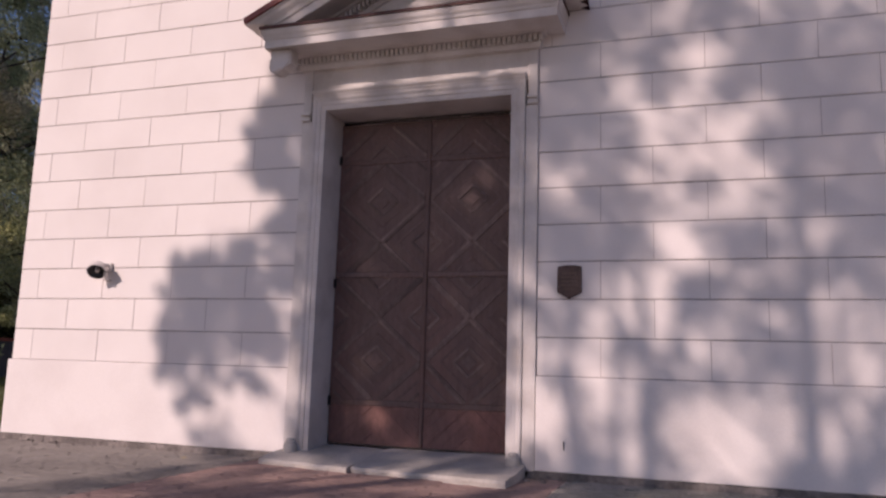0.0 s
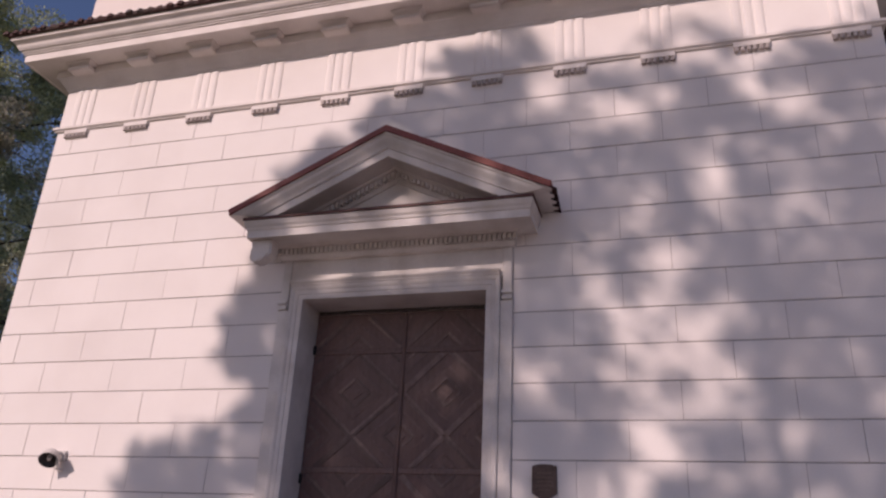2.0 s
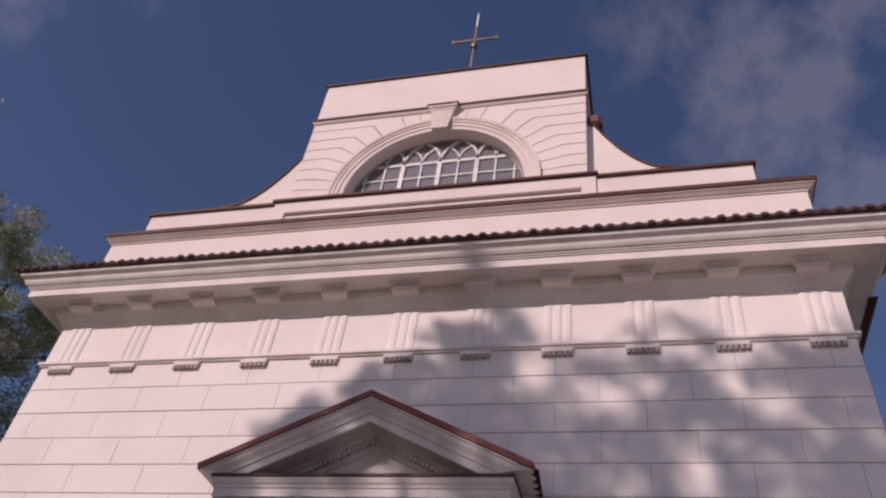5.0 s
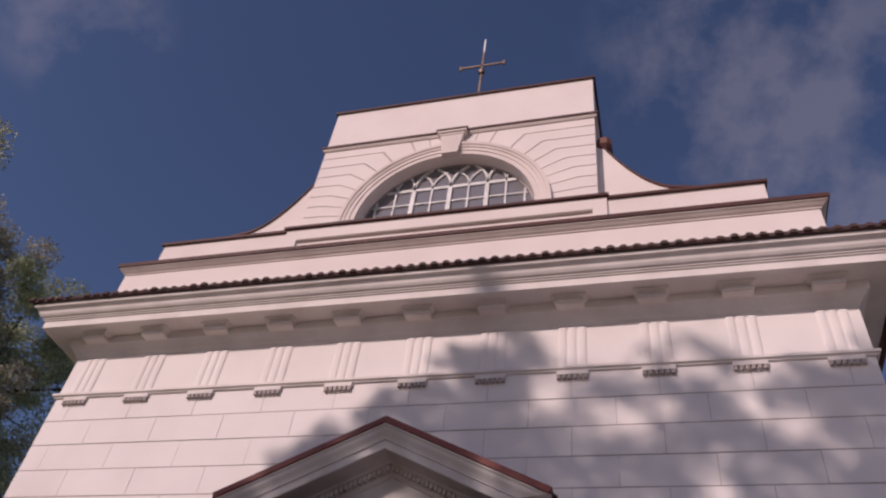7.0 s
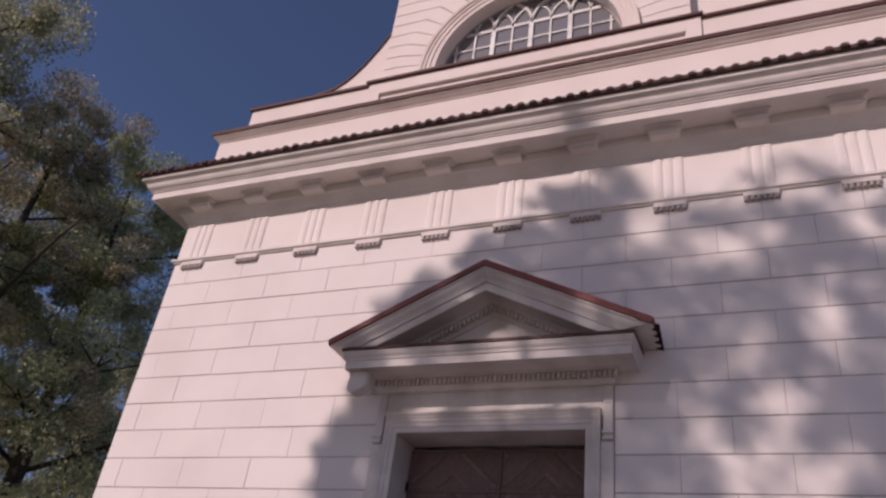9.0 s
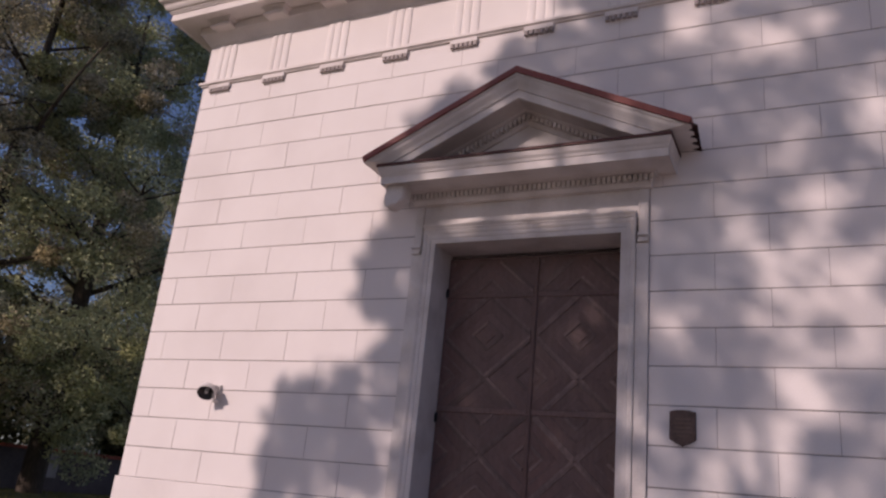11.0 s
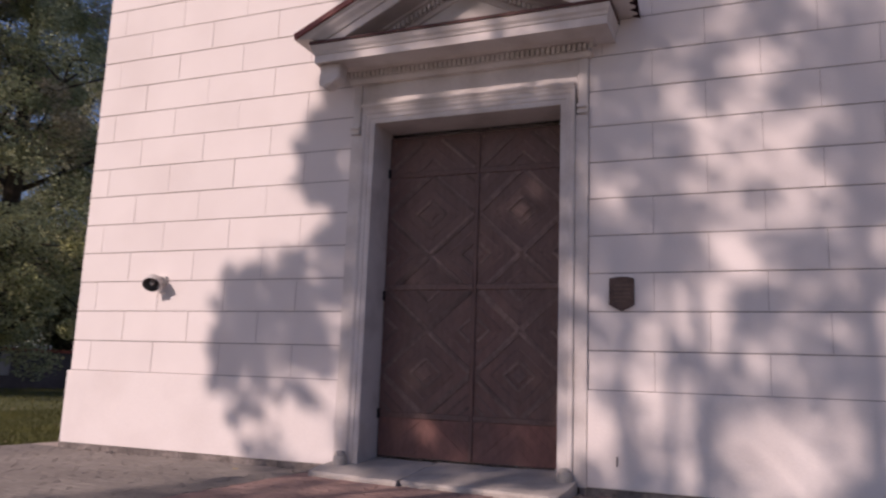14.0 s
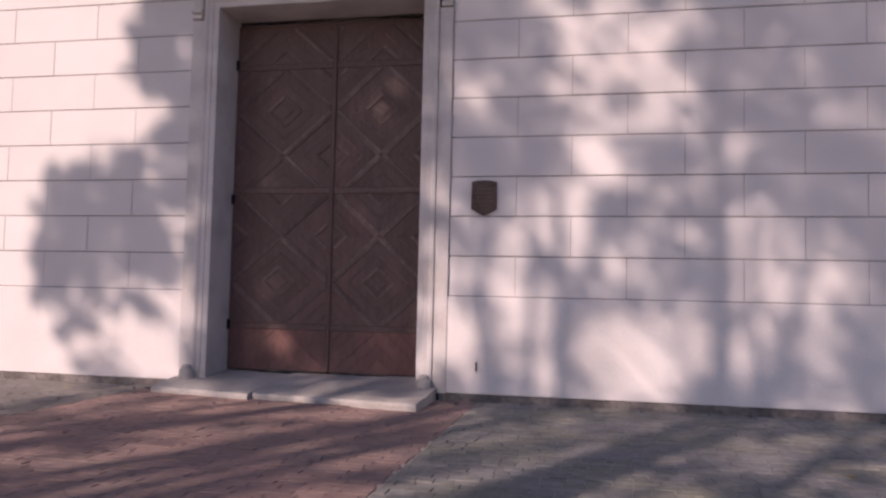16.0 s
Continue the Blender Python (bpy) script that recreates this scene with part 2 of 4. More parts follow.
# ---- the wall ----
wall = empty("wall_south")
tagged(wall, "white stuccoed church front scored into large blocks", "wall", kind="structure")
bm = bmesh.new()
for x0, x1, z0, z1 in ((-HALF + 0.02, -EDGE + 0.1, 0.0, 9.45), (EDGE - 0.1, HALF - 0.02, 0.0, 9.45), (-EDGE + 0.1, EDGE - 0.1, HEAD + 0.1, 9.45)):
    add_box(bm, x0, x1, 0.0095, 0.9, z0, z1)
part("wall_core", bm, JOINT, wall, "grey recessed joints between the stucco blocks")
body = link("church_nave", a_box(-HALF + 0.05, HALF - 0.05, 0.9, 26, 0, 10.1), STUCCO)
tagged(body, "plain white stuccoed church nave behind the front", "church", kind="structure")
bm = bmesh.new()
prism(bm, [(-HALF - 0.3, 10.0), (HALF + 0.3, 10.0), (0, 14.3)], 0.92, 26.3)
tagged(link("church_roof", bm, TILE), "long brown tiled church roof behind the gable", "roof", kind="structure")
for sx in (-1, 1):
    bm = bmesh.new()
    x0, x1 = sorted((sx * (HALF + 0.05), sx * EDGE))
    add_box(bm, x0, x1, -0.03, 0.5, 0.15, ZP - 0.004, 0.008)
    part("plinth", bm, PLINTH, wall, "smooth white plinth with a dirty lower edge")
    bm = bmesh.new()
    n = 46
    for k in range(n):
        a = x0 + (x1 - x0) * k / n
        b = x0 + (x1 - x0) * (k + 1) / n
        h, d = random.uniform(0.135, 0.155), random.uniform(-0.012, 0.0)
        add_box(bm, a - 0.01, b, d - 0.02, 0.3, -0.1, h)
    part("foundation", bm, FOOT, wall, "dark crumbling foundation stones below the plaster")

# ---- doorstep ----
step = empty("doorstep")
tagged(step, "worn grey stone doorstep of three slabs", "step")
for x0, x1, y0, top, t0 in ((-1.80, -0.42, -0.58, 0.145, 0.10), (-0.415, 0.86, -0.72, 0.143, 0.09), (0.865, 1.64, -0.93, 0.16, 0.11)):
    bm = bmesh.new()
    nx, ny = 9, 8
    grid = []
    for j in range(ny + 1):
        row = []
        for i in range(nx + 1):
            u, v = i / nx, j / ny
            y = y0 - (0.22 * u if x0 < -1 else 0.1 * u) + (DEPTH + 0.1 - y0) * v
            if x0 + (x1 - x0) * u < -1.7 and y > -0.05:
                y = -0.05
            if x0 + (x1 - x0) * u > 1.6 and y > -0.05:
                y = -0.05
            w = noise.noise((x0 + u * 3, v * 3, 1.0)) * 0.02
            row.append((x0 + (x1 - x0) * u + w * (i in (0, nx)), y + w * (j == 0) * 2, top + 0.10 * max(0.0, min(1.0, (y + 0.6) / 1.1)) + w * 0.4 - 0.018 * (j == 0)))
        grid.append(row)
    vs = add_strip(bm, [[(x, y, GROUND - 0.1) for x, y, z in grid[0]], [(x, y - 0.015, z - 0.03) for x, y, z in grid[0]]] + grid)
    for col in (0, -1):
        edge = [r[col] for r in vs[2:]]
        low = [bm.verts.new((v.co.x, v.co.y, GROUND - 0.1)) for v in edge]
        for a, b, c, d in zip(edge, edge[1:], low[1:], low):
            bm.faces.new((a, b, c, d))
    part("stone_slab", bm, STONE, step)


def guard_stone(x, y):
    bm = bmesh.new()
    lathe(bm, (x, y, 0.13), [(0.0, 0.235), (0.045, 0.23), (0.065, 0.205), (0.06, 0.185), (0.085, 0.165), (0.095, 0.10), (0.09, 0.0)])
    tagged(link("guard_stone", bm, STONE), "small weathered grey knob-shaped corner stone on the doorstep", "stone", "guard stones at the door")


guard_stone(-1.60, -0.12)
guard_stone(1.50, -0.12)

# ---- door surround ----
surround = empty("door_surround")
tagged(surround, "moulded pale stone door surround with flat side strips", "door frame")


def u_frame(profile, half, head, foot):
    bm = bmesh.new()
    rows = [[(-(half + w), y, foot), (-(half + w), y, head + w), (half + w, y, head + w), (half + w, y, foot)] for w, y in profile]
    add_strip(bm, rows)
    return bm


part("reveal", u_frame([(0.0, DEPTH + 0.05), (0.0, -0.03)], OPEN, HEAD, 0.1), SURROUND, surround, "plain pale plastered door reveal")
part("architrave", u_frame([(0.0, -0.03), (0.005, -0.036), (0.075, -0.036), (0.08, -0.046), (0.135, -0.046), (0.145, -0.055), (0.165, -0.064), (0.185, -0.066), (0.2, -0.06), (0.205, 0.03)], OPEN, HEAD, 0.13), SURROUND, surround, "stepped moulded architrave in dirty white")
part("head_moulding", around(OPEN + 0.17, 0.0, 0.02, [(0.0, 5.205), (0.07, 5.21), (0.07, 5.228), (0.085, 5.232), (0.085, 5.25), (0.10, 5.262), (0.115, 5.285), (0.115, 5.305), (0.0, 5.32)], 0.3), SURROUND, surround)
bm = bmesh.new()
add_box(bm, -1.63, 1.63, -0.012, 0.05, 5.225, 5.66)
part("frieze_panel", bm, SURROUND, surround, "flat pale frieze panel above the door")
for sx in (-1, 1):
    x0, x1 = sorted((sx * 1.585, sx * (EDGE - 0.002)))
    part("side_strip", a_box(x0, x1, -0.04, 0.05, 0.14, 4.86, bevel=0.005), SURROUND, surround)
    x0, x1 = sorted((sx * 1.615, sx * (EDGE - 0.01)))
    part("upper_strip", a_box(x0, x1, -0.045, 0.05, 4.99, 5.66, bevel=0.008), SURROUND, surround)
    bm = bmesh.new()
    add_box(bm, x0 - 0.01, x1 + 0.01, -0.10, 0.05, 4.945, 4.99, 0.006)
    add_box(bm, x0, x1, -0.055, 0.05, 4.905, 4.945)
    add_box(bm, x0 - 0.005, x1 + 0.005, -0.085, 0.05, 4.865, 4.905, 0.006)
    part("bracket", bm, SURROUND, surround, "small stepped bracket with a dark underside")

# ---- door ----
door = empty("door_1")
tagged(door, "closed dark brown wooden double door with diamond boards", "door", kind="structure")
RAILS = (0.27, 0.85, 2.67, 4.36, 4.93)


def clip(p, q, box):
    """The piece of the segment from p to q inside a box (x0, x1, z0, z1)."""
    t0, t1 = 0.0, 1.0
    for a, d, lo, hi in ((p[0], q[0] - p[0], box[0], box[1]), (p[1], q[1] - p[1], box[2], box[3])):
        if abs(d) < 1e-9:
            if not lo <= a <= hi:
                return None
            continue
        u, v = sorted(((lo - a) / d, (hi - a) / d))
        t0, t1 = max(t0, u), min(t1, v)
    if t1 - t0 < 0.05:
        return None
    return tuple((p[0] + (q[0] - p[0]) * t, p[1] + (q[1] - p[1]) * t) for t in (t0, t1))


def door_leaf(x0, x1):
    leaf = part("door_leaf", a_box(x0, x1, DEPTH, DEPTH + 0.07, 0.262, 4.95, bevel=0.006), WOOD, door)
    cx, hw, hh = (x0 + x1) / 2, (x1 - x0) / 2, 0.61
    pans = ((0.27, 0.85, ((0, 0.27), (-1, 0.85), (1, 0.85))), (0.85, 2.67, ((0, 1.45), (0, 2.67), (-1, 2.06), (1, 2.06), (-1, 0.85), (1, 0.85))),
            (2.67, 4.36, ((0, 3.75), (0, 2.53), (-1, 3.14), (1, 3.14), (-1, 4.36), (1, 4.36))), (4.36, 4.93, ((0, 4.40), (-1, 5.0), (1, 5.0))))
    for z0, z1, centres in pans:
        inside = (x0 + 0.05, x1 - 0.05, z0 + 0.05, z1 - 0.05)
        for sx, cz in centres:
            dx = cx + sx * hw
            for scale, w, proud in ((0.955, 0.045, 0.013), (0.78, 0.15, 0.0035), (0.62, 0.035, 0.006), (0.48, 0.12, 0.004), (0.33, 0.045, 0.013)):
                tips = [(dx + hw * scale, cz), (dx, cz + hh * scale), (dx - hw * scale, cz), (dx, cz - hh * scale)]
                for p, q in zip(tips, tips[1:] + tips[:1]):
                    seg = clip(p, q, inside)
                    if seg:
                        bm = bmesh.new()
                        bar(bm, seg, w, DEPTH - proud - random.uniform(0, 0.002), DEPTH + 0.01)
                        bmesh.ops.bevel(bm, geom=[e for e in bm.edges if e.calc_length() > 0.05], offset=0.003, segments=1, affect="EDGES")
                        part("board", bm, {0.62: WOOD_EDGE, 0.955: WOOD_LIGHT, 0.33: WOOD_LIGHT}.get(scale, WOOD) if z0 > 0.5 else WOOD_RED, leaf)
            if not (z0 < cz < z1 and x0 < dx < x1):
                continue
            bm = bmesh.new()
            s = 0.17
            prism(bm, [(dx + hw * s, cz), (dx, cz + hh * s), (dx - hw * s, cz), (dx, cz - hh * s)], DEPTH - 0.012, DEPTH)
            part("lozenge", bm, WOOD_EDGE, leaf)
    # the foot of each leaf is redder and brighter than the rest
    part("kick_board", a_box(x0 + 0.03, x1 - 0.03, DEPTH - 0.003, DEPTH + 0.01, 0.285, 0.81, bevel=0.002), WOOD_RED, leaf, "redder board at the foot")
    for z in RAILS[1:4]:
        part("rail", a_box(x0 + 0.02, x1 - 0.02, DEPTH - 0.02, DEPTH + 0.01, z - 0.04, z + 0.04, bevel=0.008), WOOD_EDGE, leaf)
    return leaf


left_leaf = door_leaf(-OPEN + 0.006, 0.045)
right_leaf = door_leaf(0.055, OPEN - 0.006)
part("cover_strip", a_box(0.03, 0.075, DEPTH - 0.03, DEPTH + 0.01, 0.28, 4.9, bevel=0.012), WOOD, door, "dark strip where the leaves meet")
for z in (0.86, 2.55, 4.40):
    bm = bmesh.new()
    lathe(bm, (-OPEN + 0.02, DEPTH - 0.03, z - 0.07), [(0.0, 0.0), (0.022, 0.005), (0.022, 0.135), (0.0, 0.14)], 10)
    part("hinge", bm, IRON, door, "dark iron hinge knuckle")

# ---- pediment over the door ----
ped = empty("pediment")
tagged(ped, "white dentilled pediment with a red metal edge over the door", "pediment")
part("entablature", around(EDGE - 0.03, 0.0, 0.05, [(0.0, 5.63), (0.095, 5.63), (0.105, 5.655), (0.13, 5.685), (0.13, 5.695), (0.12, 5.70), (0.12, 5.79), (0.22, 5.795), (0.24, 5.82), (0.60, 5.815), (0.615, 5.80), (0.625, 5.80), (0.625, 5.915), (0.64, 5.92), (0.65, 5.955), (0.675, 5.985), (0.695, 6.035), (0.695, 6.055), (0.0, 6.06)], 0.60), SURROUND, ped, "moulded horizontal cornice in dirty white")
part("lower_flashing", around(EDGE - 0.03, 0.0, 0.0, [(0.0, 6.062), (0.705, 6.052), (0.715, 6.055), (0.715, 6.095), (0.0, 6.15)], 0.60), DARKTIN, ped, "dark brown metal strip on the cornice")
dent = a_box(-0.0235, 0.0235, -0.025, 0.055, 0, 0.085, bevel=0.004)
dme = bpy.data.meshes.new("dentil")
dent.to_mesh(dme)
dent.free()
dme.materials.append(SURROUND)
for k in range(52):
    share("dentil", dme, ped, (-1.80 + k * 0.0706, -0.160, 5.705))
bm = bmesh.new()
prism(bm, [(-1.74, 5.815), (-1.74, 5.60), (-1.80, 5.55), (-1.86, 5.535), (-1.90, 5.50), (-1.95, 5.475), (-1.985, 5.49), (-2.0, 5.47), (-2.03, 5.50), (-2.06, 5.51), (-2.085, 5.56), (-2.075, 5.61), (-2.05, 5.65), (-2.06, 5.70), (-2.04, 5.74), (-2.065, 5.79), (-2.06, 5.815)], -0.52, -0.30)
bmesh.ops.bevel(bm, geom=[e for e in bm.edges if all(v.co.y < -0.5 for v in e.verts)], offset=0.02, segments=2, affect="EDGES")
part("side_console", bm, SURROUND, ped, "weathered ragged console at the cornice end")
ZA, TIP = 7.36, 2.40
PITCH = (ZA - 6.20) / TIP


def rake(profile):
    """Both slopes of the gable in one moulding. profile: (projection, depth below the top line)."""
    bm = bmesh.new()
    rows = []
    for o, d in profile:
        e = min(TIP, (ZA - d - 6.145) / PITCH)
        rows.append([(-e, -o, ZA - d - e * PITCH), (0, -o, ZA - d), (e, -o, ZA - d - e * PITCH)])
    vs = add_strip(bm, rows, close=True)
    bm.faces.new([r[0] for r in vs])
    bm.faces.new([r[-1] for r in vs])
    return bm


part("rake_cap", rake([(-0.02, -0.03), (0.76, -0.03), (0.77, 0.07), (0.735, 0.075), (0.72, 0.06), (-0.02, 0.04)]), REDTIN, ped, "red-brown sheet metal gable edge")
part("raking_cornice", rake([(-0.02, 0.058), (0.74, 0.062), (0.74, 0.10), (0.72, 0.115), (0.70, 0.16), (0.655, 0.22), (0.635, 0.26), (0.635, 0.275), (0.61, 0.28), (0.60, 0.40), (0.585, 0.41), (0.30, 0.425), (0.28, 0.45), (0.22, 0.455), (0.16, 0.46), (0.16, 0.545), (0.13, 0.60), (-0.02, 0.61)]), SURROUND, ped, "moulded sloping cornice in dirty white")
bm = bmesh.new()
prism(bm, [(-2.0, 6.08), (2.0, 6.08), (0, 7.1)], -0.10, 0.05)
part("tympanum", bm, SURROUND, ped, "plain recessed triangular field")
for sx in (-1, 1):
    for k in range(21):
        x = sx * (0.04 + k * 0.0665)
        share("dentil", dme, ped, (x, -0.215, ZA - 0.535 - abs(x) * PITCH))
for k in range(4):
    bm = bmesh.new()
    x, y = 2.41 - 0.012 * k, -0.68 + 0.19 * k
    rows = [[(x + dx, y + 0.085 * math.cos(a), 6.115 - dx * 0.45 + 0.055 * math.sin(a)) for a in (0, 0.6, 1.2, 1.9, 2.5, 3.14)] for dx in (-0.22, 0.05)]
    add_strip(bm, rows)
    bmesh.ops.solidify(bm, geom=bm.faces[:], thickness=0.02)
    part("edge_tile", bm, TILE, ped, "dark clay tile end")

# ---- frieze with triglyphs ----
frieze = empty("frieze")
tagged(frieze, "white frieze with triglyphs and rows of guttae", "frieze")
part("frieze_band", a_box(-HALF, HALF, 0.0, 0.5, ZT, 9.50), STUCCO, frieze)
part("taenia", around(HALF, 0.0, 0.4, [(0.0, 8.535), (0.035, 8.54), (0.04, 8.565), (0.07, 8.575), (0.07, 8.62), (0.0, 8.625)]), TRIM, frieze, "thin white ledge under the frieze")
bm = bmesh.new()
add_box(bm, -0.225, 0.225, -0.006, 0.03, 8.62, 9.44)
for c in (-0.155, 0.0, 0.155):
    n = 8
    outline = [(c + 0.064 * math.cos(math.pi * k / n), -0.006 - 0.021 * math.sin(math.pi * k / n)) for k in range(n + 1)]
    rows = [[(x, y, z) for x, y in outline] for z in (8.625, 9.385)] + [[(c + (x - c) * 0.8, -0.006 + (y + 0.006) * 0.55, 9.42) for x, y in outline], [(c, -0.008, 9.43)] * (n + 1)]
    add_strip(bm, rows)
bmesh.ops.recalc_face_normals(bm, faces=bm.faces)
tri = bpy.data.meshes.new("triglyph")
bm.to_mesh(tri)
bm.free()
tri.materials.append(STUCCO)
reg = a_box(-0.245, 0.245, -0.06, 0.02, 8.46, 8.535, bevel=0.006)
regm = bpy.data.meshes.new("regula")
reg.to_mesh(regm)
reg.free()
regm.materials.append(TRIM)
bm = bmesh.new()
lathe(bm, (0, 0, 0), [(0.0, 0.0), (0.037, 0.0), (0.033, 0.07), (0.0, 0.07)], 8)
gut = bpy.data.meshes.new("gutta")
bm.to_mesh(gut)
bm.free()
gut.materials.append(GUTTA)
BAYS = [0.03 + 1.277 * (k - 5) for k in range(11)]
for x in BAYS:
    share("triglyph", tri, frieze, (x, 0, 0))
    r = share("regula", regm, frieze, (x, 0, 0))
    for g in range(6):
        share("gutta", gut, r, (-0.205 + 0.082 * g, -0.03, 8.392))

# ---- main cornice ----
cor = empty("cornice")
tagged(cor, "heavy white moulded cornice with blocks under the soffit", "cornice")
part("cornice_moulding", around(HALF, 0.0, 0.6, [(0.0, 9.43), (0.025, 9.435), (0.03, 9.47), (0.06, 9.50), (0.10, 9.56), (0.16, 9.63), (0.185, 9.645), (0.19, 9.795), (0.565, 9.795), (0.575, 9.78), (0.60, 9.78), (0.60, 9.925), (0.625, 9.93), (0.625, 9.955), (0.65, 9.96), (0.65, 9.985), (0.69, 10.0), (0.72, 10.04), (0.735, 10.085), (0.77, 10.12), (0.815, 10.14), (0.82, 10.20), (0.0, 10.22)]), TRIM, cor, "stepped white cornice moulding with rain streaks")
bm = bmesh.new()
add_strip(bm, [[(-w, -0.10, z), (-w, -y, z), (w, -y, z), (w, -0.10, z)] for w, y, z in ((0.205, 0.345, 9.645), (0.23, 0.365, 9.648), (0.23, 0.365, 9.695), (0.222, 0.358, 9.70), (0.19, 0.325, 9.705), (0.195, 0.33, 9.735), (0.262, 0.40, 9.765), (0.275, 0.41, 9.770), (0.275, 0.41, 9.797))])
add_box(bm, -0.20, 0.20, -0.33, -0.10, 9.645, 9.66)
mut = bpy.data.meshes.new("mutule")
bm.to_mesh(mut)
bm.free()
mut.materials.append(TRIM)
for x in BAYS:
    share("mutule", mut, cor, (x, 0, 0))

# ---- tiled ledge on the cornice ----
ledge = link("tiled_ledge", around(HALF, 0.0, 0.6, [(0.0, 10.215), (0.84, 10.205), (0.875, 10.21), (0.88, 10.275), (0.0, 10.60)]), TILE)
tagged(ledge, "narrow dark brown clay tile roof along the cornice", "roof")
bm = bmesh.new()
n = 8
rows = []
for v, r in ((0.0, 0.062), (1.0, 0.05)):
    rows.append([(r * math.cos(math.pi * k / n), 0.90 * v, 0.335 * v + r * 0.62 * math.sin(math.pi * k / n) ** 1.3) for k in range(n + 1)])
rows.insert(0, [(x * 0.9, y - 0.012, -0.05 + z * 0.3) for x, y, z in rows[0]])
rows.insert(0, [(x, y + 0.06, z) for x, y, z in rows[0]])
add_strip(bm, rows)
bmesh.ops.recalc_face_normals(bm, faces=bm.faces)
tme = bpy.data.meshes.new("roof_tile")
bm.to_mesh(tme)
bm.free()
tme.materials.append(TILE)
for k in range(75):
    t = share("roof_tile", tme, ledge, (-7.693 + k * 0.2075 + random.uniform(-0.008, 0.008), -0.89 + random.uniform(-0.015, 0.012), 10.272 + random.uniform(-0.005, 0.005)))
    t.rotation_euler = (random.uniform(-0.008, 0.008), random.uniform(-0.05, 0.05), random.uniform(-0.03, 0.03))

# ---- attic ----
attic = empty("attic")
tagged(attic, "stepped pinkish white attic wall with brown metal edges", "attic wall")
part("lower_wall", a_box(-HALF + 0.04, HALF - 0.06, 0.0, 0.9, 10.1, 11.66), ATTIC, attic)
part("lower_moulding", around(6.745, 0.0, 0.9, [(0.0, 11.61), (0.02, 11.615), (0.03, 11.64), (0.06, 11.66), (0.10, 11.70), (0.13, 11.72), (0.13, 11.76), (0.0, 11.77)]), ATTIC_TRIM, attic)
part("lower_flashing", around(6.745, 0.0, 0.9, [(0.0, 11.762), (0.15, 11.745), (0.16, 11.75), (0.165, 11.835), (0.0, 11.87)]), DARKTIN, attic, "brown metal flashing")
part("upper_wall", a_box(-6.13, 5.99, 0.0, 0.9, 11.77, 12.43), ATTIC, attic)
part("upper_flashing", around(6.06, 0.0, 0.9, [(0.0, 12.41), (0.055, 12.412), (0.06, 12.47), (0.0, 12.51)]), DARKTIN, attic, "brown metal flashing").location.x = -0.07
bm = bmesh.new()
add_box(bm, -3.23, 3.25, -0.05, 0.1, 12.20, 12.455)
add_box(bm, -3.23, -2.96, -0.05, 0.1, 11.81, 12.20)
add_box(bm, 2.98, 3.25, -0.05, 0.1, 11.81, 12.20)
add_box(bm, -2.96, 2.98, -0.075, 0.1, 12.11, 12.19, 0.012)
part("sill_panel", bm, ATTIC, attic, "slightly raised panel under the window")
part("sill_flashing", around(3.24, -0.05, 0.3, [(0.0, 12.457), (0.05, 12.457), (0.055, 12.51), (0.0, 12.55)]), DARKTIN, attic, "brown metal sill")

# ---- gable with the half-round window ----
gable = empty("gable", (0.04, 0, 0))
tagged(gable, "white scored gable block with an arched window surround", "gable")
AX, AZ, RI, RO, GW = 0.035, 12.52, 1.86, 2.19, 3.05
ZS, ZG = 15.12, 16.54
AG = AX - 0.04   # the arch centre within the gable
bm = bmesh.new()
n = 48
inner, outer = [], []
for k in range(n + 1):
    a = math.pi * k / n
    c, s = math.cos(a), math.sin(a)
    inner.append((AG + RI * c, AZ + RI * s))
    f = min((GW - AG if c > 0 else GW + AG) / max(abs(c), 1e-6), (ZS - AZ) / max(s, 1e-6))
    outer.append((AG + f * c, AZ + f * s))
add_strip(bm, [[(x, 0.010, z) for x, z in outer], [(x, 0.010, z) for x, z in inner], [(x, 0.62, z) for x, z in inner], [(x, 0.62, z) for x, z in outer]], close=True)
part("gable_core", bm, ATTIC_JOINT, gable, "recessed joints of the gable")
part("reveal", (lambda b: (add_strip(b, [[(AG + (RI - 0.004) * math.cos(math.pi * k / n), y, AZ + (RI - 0.004) * math.sin(math.pi * k / n)) for k in range(n + 1)] for y in (-0.02, 0.42)]), b)[1])(bmesh.new()), ATTIC, gable, "smooth white arched reveal")
for sx in (-1, 1):
    bm = bmesh.new()
    x0, x1 = sorted((sx * GW, sx * (GW - 0.3)))
    add_box(bm, x0, x1, 0.021, 2.2, 12.3, ZS)
    part("gable_flank", bm, ATTIC, gable)
LINES = 8
DZ = (ZS - AZ) / LINES
